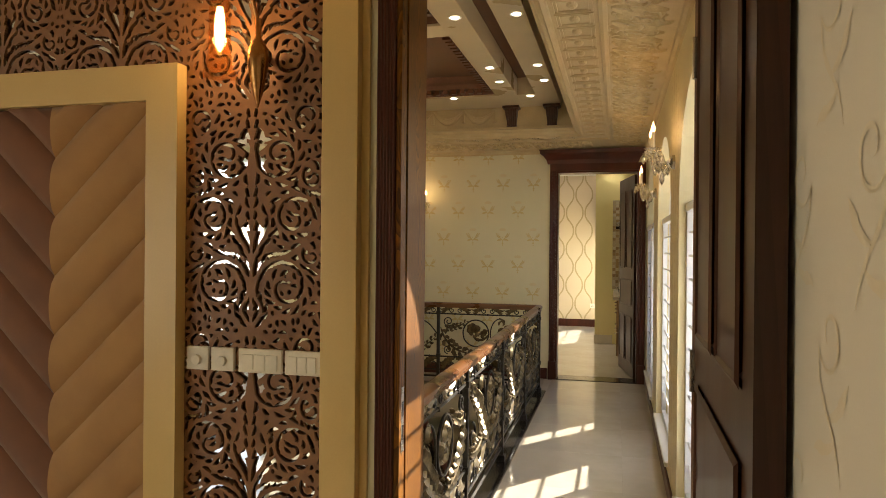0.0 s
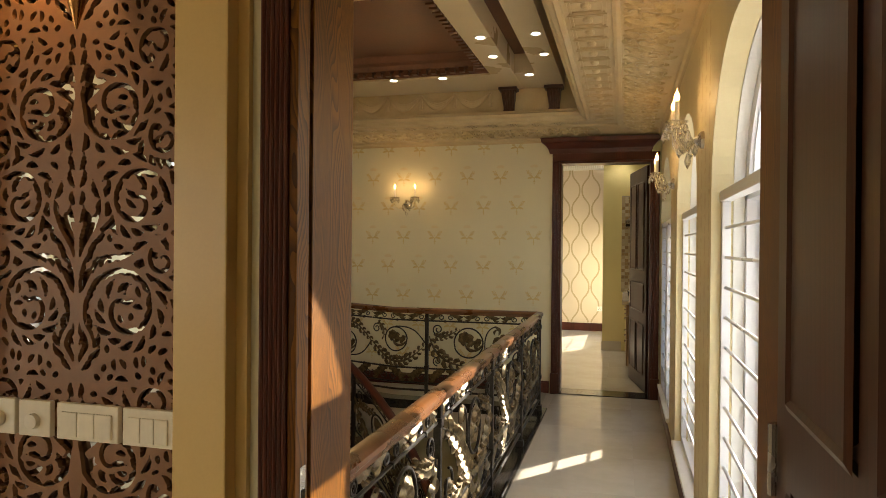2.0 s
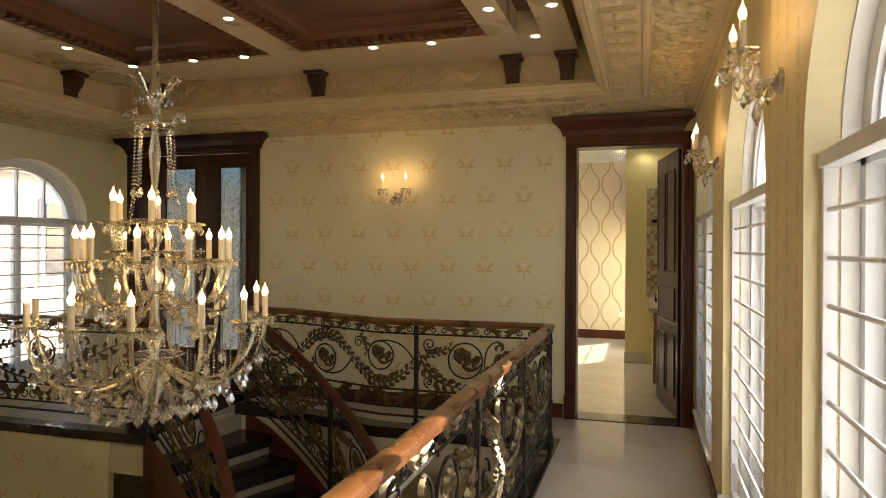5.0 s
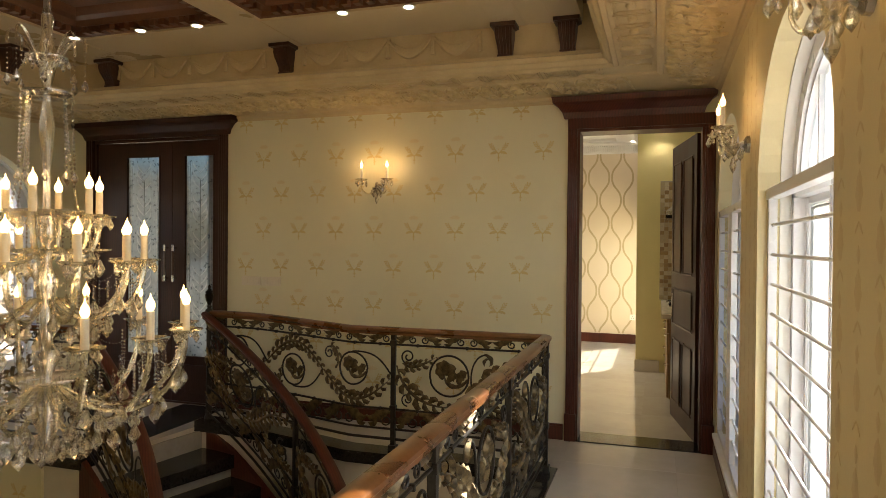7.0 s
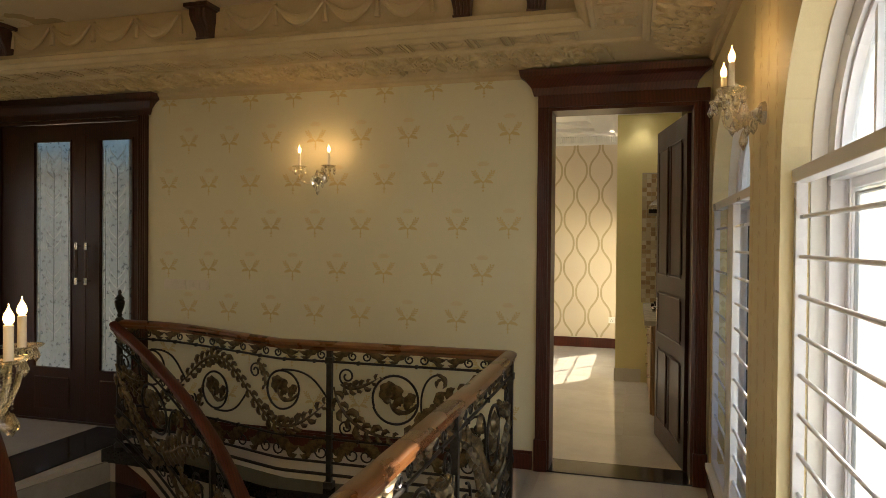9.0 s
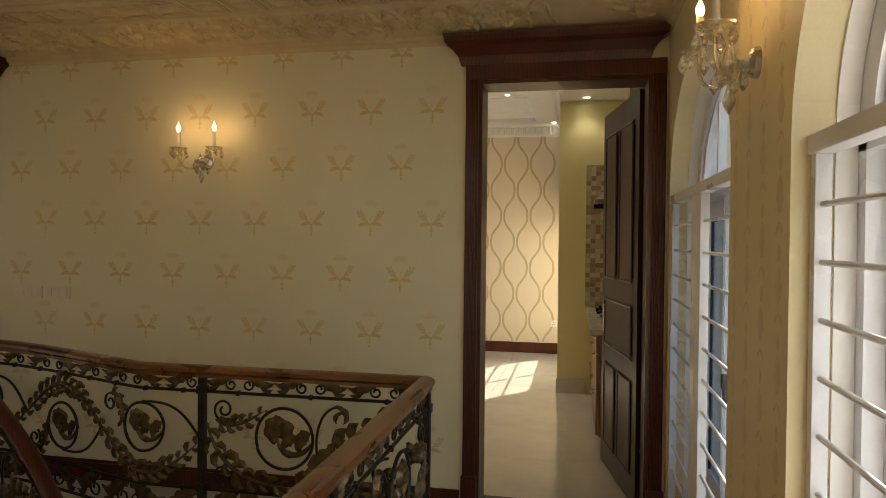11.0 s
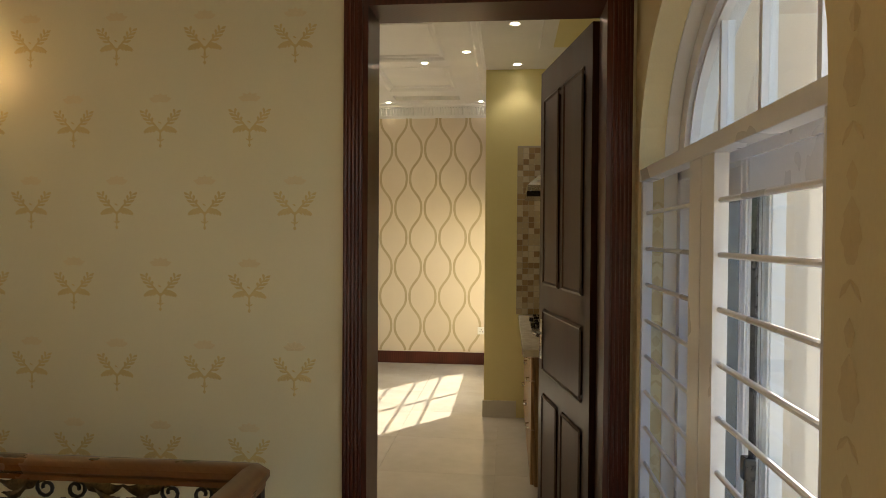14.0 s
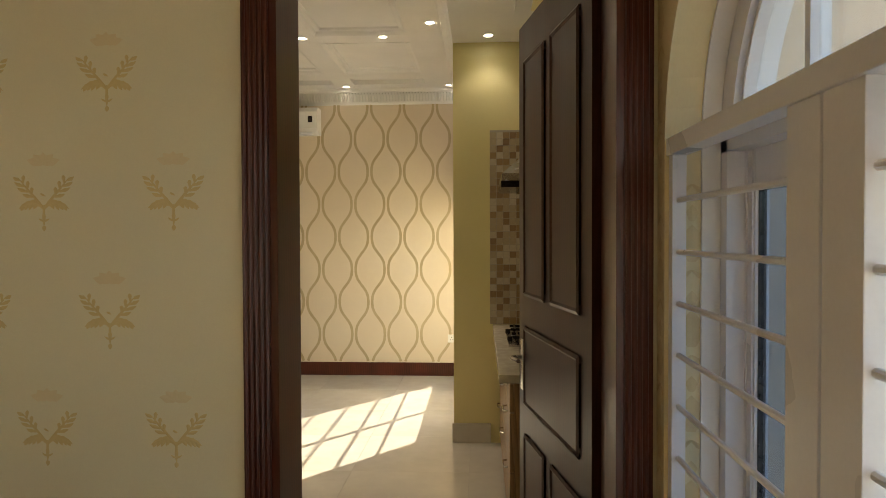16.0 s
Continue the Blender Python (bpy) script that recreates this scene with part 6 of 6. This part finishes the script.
sp_m, gh_m = sprig(), ghost()
prints, ghosts, pale = MB(), MB(), MB()
M_GHOST = mat("pale_gold_wallpaper_print", (0.72, 0.62, 0.38), (0.68, 0.58, 0.34), 0.45, scale=8, fine=120, bump=0.1)
for r in range(9):
    z = 1.688 + 0.3355 * (r - 5)
    for c in range(-1, 16):
        x = -0.977 - 0.3775 * c - (0.189 if r % 2 == 0 else 0.0)
        if z < 0.2 or z > 2.72 or x > D2[0] - 0.16 or x < XL + 0.08 or GD[0] - 0.14 < x < GD[1] + 0.15:
            continue
        m = pose(x, YF - 0.0012, z) @ Matrix.Diagonal((1.16, 1, 1.08, 1))
        prints.join(sp_m, m)
        ghosts.join(gh_m, m)
# pale scrolls on the first room's side wall, and the sprigs again below the landing
scroll_m = wave_scroll()
for r in range(11):
    for c in range(17):
        y = -3.0 + 0.30 * c + (0.15 if r % 2 else 0)
        if y < 1.9:
            pale.join(scroll_m, pose(XS - 0.0012, y, 0.25 + 0.235 * r, 0, 0, -90) @ Matrix.Diagonal((1 if r % 2 else -1, 1, 1, 1)))
for r in range(3):
    for c in range(4):
        prints.join(sp_m, pose(-5.7 + 0.3745 * c + (0.187 if r % 2 else 0), 6.5985, -0.3 - 0.3335 * r))
tagged(part("wallpaper_print", prints, M_PRINT), "gold leaf sprig print of the wallpaper", "wallpaper print", "", "stuff")
M_SCROLL = mat("ivory_wallpaper_print", (0.84, 0.765, 0.59), (0.80, 0.72, 0.54), 0.4, scale=8, fine=120, bump=0.1)
tagged(part("wallpaper_scroll_print", pale, M_SCROLL), "ivory scroll print of the first room wallpaper", "wallpaper print", "", "stuff")
tagged(part("wallpaper_ghost_print", ghosts, M_GHOST), "pale gold shadow flower print of the wallpaper", "wallpaper print", "", "stuff")

# damask stripes on the window wall's piers and reveals
dam = MB()


def damask(mb, put, z0, z1, w):
    n = max(1, round(w / 0.16))
    for i in range(n):
        u = (i + 0.5) * w / n
        z = z0 + (0.11 if i % 2 else 0.0)
        while z < z1 - 0.12:
            for pts, wd, lb in (([(u, z + 0.012 * k) for k in range(9)], 0.034, 3), ([(u, z + 0.105 + 0.007 * k) for k in range(7)], 0.017, 2)):
                one = MB()
                leaf2(one, pts, wd, 0.0007, lb)
                mb.join(one.warp(put))
            for s in (-1, 1):
                one = MB()
                leaf2(one, bez((u, z + 0.20), (u + s * 0.012, z + 0.190), (u + s * 0.022, z + 0.185), (u + s * 0.030, z + 0.172), 6), 0.007, 0.0007, 2)
                mb.join(one.warp(put))
            z += 0.222


for a, b in ((WINDOWS[0][1], WINDOWS[1][0]), (WINDOWS[1][1], WINDOWS[2][0])):
    damask(dam, lambda u, n, w: (XW - 0.0012 - n, a + u, w), 0.12, 2.70, b - a)
damask(dam, lambda u, n, w: (XW - 0.0012 - n, WINDOWS[2][1] + u, w), 0.12, 2.70, YF - WINDOWS[2][1])
for wy0, wy1 in WINDOWS:
    damask(dam, lambda u, n, w: (XW + u, wy1 - 0.0012 - n, w), 0.2, 1.85, 0.14)
tagged(part("damask_print", dam, M_PRINT3), "tan damask print in vertical stripes", "wallpaper print", "", "stuff")

# ogee trellis on the far room's back wall
og = MB()
for k in range(-14, 7):
    c = -1.48 + 0.1875 * k
    s = 1 if k % 2 == 0 else -1
    if c > RX1 - 0.1 or c < RX0 + 0.1:
        continue
    pts = []
    for i in range(73):
        z = 0.16 + 2.94 * i / 72
        pts.append((c - s * 0.072 * math.cos(2 * math.pi * (z - 1.212) / 0.742) * (1.3 - 0.3 * math.cos(2 * math.pi * (z - 1.212) / 0.742) ** 2), RY1 - 0.0015, z))
    og.tube(pts, 0.021, 4, 0.05, (0, 1, 0))
tagged(part("trellis_print", og, M_PRINT2), "brown ogee trellis print of the far wallpaper", "wallpaper print", "", "stuff")

# pale switch plates on the far wall
for x0 in (-3.845, -3.63):
    sw = thing("wall_switch", "cream plastic switch plate on the sprig wallpaper", "switch", "hall switches")
    part("switch_plate", MB().box(x0, x0 + 0.205, YF - 0.012, YF, 1.185, 1.268, 0.003), M_SWITCH, sw)
    for i in range(3):
        part("rocker", MB().box(x0 + 0.018 + 0.058 * i, x0 + 0.070 + 0.058 * i, YF - 0.016, YF - 0.011, 1.20, 1.253, 0.002), M_SWITCH, sw)

# ---- far room ----
fcr = MB()


def ring_at(mb, prof, x0, x1, y0, y1):
    rows = [[(x0 + d, y0 + d, z), (x1 - d, y0 + d, z), (x1 - d, y1 - d, z), (x0 + d, y1 - d, z)] for d, z in prof]
    return mb.loft(rows, closed=True, caps=False)


ring_at(fcr, [(0.0, 3.08), (0.012, 3.10), (0.02, 3.13), (0.035, 3.15), (0.05, 3.19), (0.09, 3.215), (0.10, 3.24), (0.12, 3.245), (0.12, 3.25)], RX0, RX1 - 0.03, YF2, RY1)
setting("far_room_cornice", fcr, M_WHITE, "white fluted plaster cornice of the far room", "cornice")
fl = MB()
x = RX0 + 0.05
while x < RX1 - 0.05:
    fl.tube([(x, RY1 - 0.025, 3.115), (x, RY1 - 0.05, 3.165), (x, RY1 - 0.075, 3.20)], 0.011, 5)
    x += 0.034
tagged(part("cornice_flutes", fl, M_WHITE), "white plaster leaf flutes along the far cornice", "plaster moulding", "", "stuff")
# tray ceiling grid: dropped ribs with lighter coffers between them
rib = MB().box(RX0, RX1 - 0.03, YF2, 9.4, 3.25, 3.30).box(-0.72, RX1 - 0.03, 9.4, RY1 - 0.1, 3.251, 3.30)
for xa in (-1.72, -2.85):
    rib.box(xa, xa + 0.22, 9.4, RY1 - 0.1, 3.25, 3.30)
for ya in (10.7, 12.05, 13.35):
    rib.box(RX0, -0.72, ya, ya + 0.22, 3.252, 3.30)
rib.box(RX0, -0.72, 13.85, RY1 - 0.1, 3.2505, 3.30)
setting("ceiling_ribs", rib, M_WHITE, "white dropped ceiling ribs of the tray ceiling", "ceiling")
tr = MB()
for xa, xb in ((-1.50, -0.72), (-2.63, -1.72), (-4.2, -2.85)):
    for ya, yb in ((9.4, 10.7), (10.92, 12.05), (12.27, 13.35)):
        ring_at(tr, [(0.0, 3.249), (0.02, 3.262), (0.03, 3.28), (0.06, 3.285), (0.07, 3.299)], xa, xb, ya, yb)
setting("tray_moulding", tr, M_WHITE, "white stepped moulding in the trays", "ceiling moulding")
for x, y in ((-0.51, 11.75), (-0.93, 12.10), (-0.47, 13.95), (-0.51, 10.2), (-1.61, 12.1), (-1.61, 13.95)):
    downlight(x, y, 3.249 if x > -0.72 else 3.249)
for x, y in ((-0.06, 11.50), (-0.09, 10.40)):
    downlight(x, y, 3.069)
# the last beam has no downlight; it is added to brighten the room
for x, y, z, w in ((-0.06, 11.50, 3.03, 0.75), (-0.51, 11.75, 3.2, 4.0), (-1.61, 12.1, 3.2, 4.0), (-2.6, 10.6, 3.2, 6.0)):
    d = bpy.data.lights.new("downlight_beam", "SPOT")
    d.energy, d.spot_size, d.spot_blend, d.shadow_soft_size, d.color = w * SPOT_W * 1.6, radians(110), 0.6, 0.03, (1.0, 0.88, 0.74)
    o = new("downlight_beam", d)
    o.location = (x, y, z)
km = MB()
for a, b in ((0.0, 0.0), (0.03, 0.015), (0.06, 0.04)):
    km.box(0.10 + a, 0.86 - a, 9.2 + a, 10.9 - a, 3.07 - 0.05 + b, 3.071)
setting("ceiling_tray_kitchen", km, M_WHITE, "white stepped tray over the kitchenette", "ceiling moulding")
setting("ceiling_tray_inset", MB().box(0.20, 0.76, 9.3, 10.8, 3.012, 3.021), M_KITCHEN, "pale green tray inset", "ceiling moulding")

ac = thing("air_conditioner", "white wall mounted air conditioner on the trellis wallpaper", "air conditioner")
body = MB()
rows = []
for xx, k in ((-2.85, 0.98), (-2.83, 1.0), (-1.96, 1.0), (-1.94, 0.98)):
    rows.append([(xx, RY1, 2.735), (xx, RY1 - 0.14 * k, 2.735), (xx, RY1 - 0.20 * k, 2.80), (xx, RY1 - 0.21 * k, 2.98), (xx, RY1 - 0.17 * k, 3.03), (xx, RY1, 3.035)])
body.loft(rows, closed=True)
part("casing", smooth(body, 30), M_WHITE, ac)
part("louvre", MB().box(-2.78, -2.0, RY1 - 0.19, RY1 - 0.13, 2.742, 2.752).box(-2.78, -2.0, RY1 - 0.175, RY1 - 0.165, 2.725, 2.75), M_UPVC, ac)
part("label", MB().box(-2.04, -1.99, RY1 - 0.214, RY1 - 0.209, 2.86, 2.93), M_BLACK, ac)
so = thing("wall_socket", "white plastic power socket above the skirting", "socket")
part("socket_plate", MB().box(-0.50, -0.41, RY1 - 0.012, RY1, 0.38, 0.47, 0.003), M_WHITE, so)
for u, w in ((0.0, 0.02), (-0.014, -0.008), (0.014, -0.008)):
    part("pin_hole", MB().box(-0.455 + u - 0.004, -0.455 + u + 0.004, RY1 - 0.0135, RY1 - 0.011, 0.42 + w - 0.004, 0.42 + w + 0.006), M_BLACK, so)

# kitchenette
M_CAB = wood("light_oak_cabinet", (0.30, 0.16, 0.07), (0.46, 0.28, 0.13), 0.4, coat=0.2)
M_TOP = mat("cream_stone_worktop", (0.66, 0.60, 0.48), (0.56, 0.50, 0.40), 0.2, scale=20, fine=120, bump=0.03)
for y0, y1 in ((11.05, PIL - 0.002), (10.43, 11.046), (9.81, 10.426)):
    cb = thing("base_cabinet", "light oak kitchen base cabinet with drawers", "cabinet", "kitchenette units")
    part("carcass", MB().box(0.045, 0.60, y0, y1, 0.08, 0.87).box(0.09, 0.60, y0, y1, 0.0, 0.08), M_CAB, cb)
    for z0, z1 in ((0.09, 0.42), (0.427, 0.72), (0.727, 0.865)):
        dr = part("drawer_front", MB().box(0.022, 0.044, y0 + 0.004, y1 - 0.004, z0, z1, 0.003), M_CAB, cb)
        part("pull", smooth(MB().tube([(0.022, (y0 + y1) / 2 - 0.06, z1 - 0.05), (0.0, (y0 + y1) / 2 - 0.05, z1 - 0.05), (0.0, (y0 + y1) / 2 + 0.05, z1 - 0.05), (0.022, (y0 + y1) / 2 + 0.06, z1 - 0.05)], 0.005, 6)), M_CHROME, dr, "steel bar pull")
wt = thing("worktop", "cream stone worktop on the kitchenette units", "worktop")
part("slab", MB().box(-0.03, 0.62, 9.81, PIL - 0.001, 0.871, 0.915, 0.004), M_TOP, wt)
hob = thing("gas_hob", "steel gas hob with black pan supports on the worktop", "hob")
part("tray", MB().box(0.05, 0.50, 10.62, 11.32, 0.916, 0.930, 0.004), M_CHROME, hob)
for cy in (10.80, 11.14):
    part("burner", smooth(MB().lathe([(0.045, 0.93), (0.045, 0.945), (0.03, 0.955), (0.005, 0.957)], 16, (0.2, cy, 0)), 30), M_BLACK, hob)
    ps = MB()
    for s in (-1, 1):
        ps.box(0.08, 0.32, cy + s * 0.08 - 0.006, cy + s * 0.08 + 0.006, 0.955, 0.972).box(0.2 + s * 0.09 - 0.006, 0.2 + s * 0.09 + 0.006, cy - 0.11, cy + 0.11, 0.956, 0.973)
        for t in (-1, 1):
            ps.box(0.2 + s * 0.09 - 0.006, 0.2 + s * 0.09 + 0.006, cy + t * 0.10 - 0.006, cy + t * 0.10 + 0.006, 0.930, 0.958)
    part("pan_support", ps, M_BLACK, hob, "black cast iron pan support")
    part("knob", smooth(MB().lathe([(0.018, 0.93), (0.016, 0.955), (0.004, 0.957)], 12, (0.065, cy, 0)), 30), M_BLACK, hob)
hd = thing("cooker_hood", "steel cooker hood on the kitchenette wall", "cooker hood")
hm = MB()
hm.loft([[(0.50, 10.65, 1.92), (0.012, 10.65, 1.92), (0.012, 11.30, 1.92), (0.50, 11.30, 1.92)], [(0.50, 10.65, 1.98), (0.012, 10.65, 1.98), (0.012, 11.30, 1.98), (0.50, 11.30, 1.98)],
         [(0.50, 10.85, 2.25), (0.32, 10.85, 2.25), (0.32, 11.10, 2.25), (0.50, 11.10, 2.25)], [(0.50, 10.85, 3.06), (0.32, 10.85, 3.06), (0.32, 11.10, 3.06), (0.50, 11.10, 3.06)]], closed=True)
part("canopy", hm, M_CHROME, hd)
part("lip", MB().box(0.006, 0.50, 10.645, 11.305, 1.895, 1.935, 0.003), M_BLACK, hd, "dark glass front lip")
part("filter", MB().box(0.13, 0.47, 10.70, 11.25, 1.886, 1.896), M_BLACK, hd)

# mosaic splashback: one tile a piece
TILES = [mat("mosaic_tile_%s" % n, c, tuple(q * 0.85 for q in c), 0.25, scale=30, fine=200, bump=0.05) for n, c in
         (("beige", (0.52, 0.42, 0.28)), ("brown", (0.34, 0.23, 0.13)), ("tan", (0.40, 0.28, 0.15)), ("cream", (0.62, 0.54, 0.40)))]
spl = thing("splashback", "beige and brown glass mosaic splashback", "splashback")
part("grout_bed", MB().box(-0.050, 0.52, PIL - 0.006, PIL - 0.0005, 0.918, 2.40), M_JOINT, spl)
tm = [MB().box(0, 0.047, -0.005, 0, 0, 0.047, 0.0).mesh("tile", t) for t in TILES]
rnd = random.Random(3)
for i in range(7):
    for j in range(29):
        o = part("tile", tm[rnd.choice((0, 0, 1, 2, 3))], None, spl)
        o.matrix_basis = pose(-0.048 + 0.050 * i, PIL - 0.006, 0.922 + 0.0505 * j)
rest = MB()
for i in range(7, 11):
    for j in range(29):
        rest.box(-0.048 + 0.050 * i, -0.001 + 0.050 * i, PIL - 0.011, PIL - 0.006, 0.922 + 0.0505 * j, 0.969 + 0.0505 * j)
o = part("tile_field", rest, TILES[0], spl)
o["kind"] = "stuff"

# ---- outside: the neighbour's house ----
nb = thing("neighbour_house", "beige rendered neighbouring house with white windows", "house")
wl = MB().box(9.0, 14.0, 14.0, 26.0, -3.6, 2.2)
part("wall", wl, M_FACADE, nb)
part("roof", MB().box(8.85, 14.2, 13.8, 26.2, 2.2, 2.4), M_FACADE, nb)
for y in (15.0, 18.5, 22.0):
    for z in (-2.6, 0.6):
        w = part("window", MB().box(8.96, 9.0, y, y + 1.5, z, z + 1.5), M_UPVC, nb)
        part("pane", MB().box(8.945, 8.962, y + 0.08, y + 0.71, z + 0.08, z + 1.42), M_BLACK, w)
        part("pane", MB().box(8.945, 8.962, y + 0.79, y + 1.42, z + 0.08, z + 1.42), M_BLACK, w)
nb2 = thing("house_opposite", "pale rendered house seen through the landing window", "house")
part("wall", MB().box(-18.0, -11.0, -4.0, 26.0, -3.6, 2.9), M_FACADE, nb2)
part("roof", MB().box(-18.2, -10.75, -4.2, 26.2, 2.9, 3.15), M_FACADE, nb2)
for y in (0.0, 4.0, 8.0, 12.0, 16.0):
    for z in (-2.4, 0.9):
        w = part("window", MB().box(-11.0, -10.95, y, y + 1.6, z, z + 1.6), M_UPVC, nb2)
        part("pane", MB().box(-10.96, -10.93, y + 0.1, y + 1.5, z + 0.1, z + 1.5), M_BLACK, w)

# ---- floor tiles, laid last ----
def tile_field(parent_name, x0, x1, y0, y1, size, clip=None):
    parent = bpy.data.objects[parent_name]
    cache = {}
    nx, ny = max(1, math.ceil((x1 - x0) / size)), max(1, math.ceil((y1 - y0) / size))
    for i in range(nx):
        for j in range(ny):
            a, b = x0 + i * size, min(x0 + (i + 1) * size, x1)
            c, d = y0 + j * size, min(y0 + (j + 1) * size, y1)
            key = (round(b - a, 3), round(d - c, 3))
            if key[0] < 0.02 or key[1] < 0.02:
                continue
            if key not in cache:
                cache[key] = MB().box(0.0008, key[0] - 0.0008, 0.0008, key[1] - 0.0008, -0.010, 0.0).mesh("tile", M_FLOOR)
            o = part("tile", cache[key], None, parent)
            o.matrix_basis = pose(a, c, 0)


tile_field("floor_corridor", XR + 0.09, XW - 0.004, YB - 0.31, YF - 0.02, 0.8)
tile_field("floor_far_room", RX0, 0.9, YF2 + 0.05, RY1, 0.8)
tile_field("floor_first_room", -3.2, XW - 0.004, -3.9, YA - 0.01, 0.8)
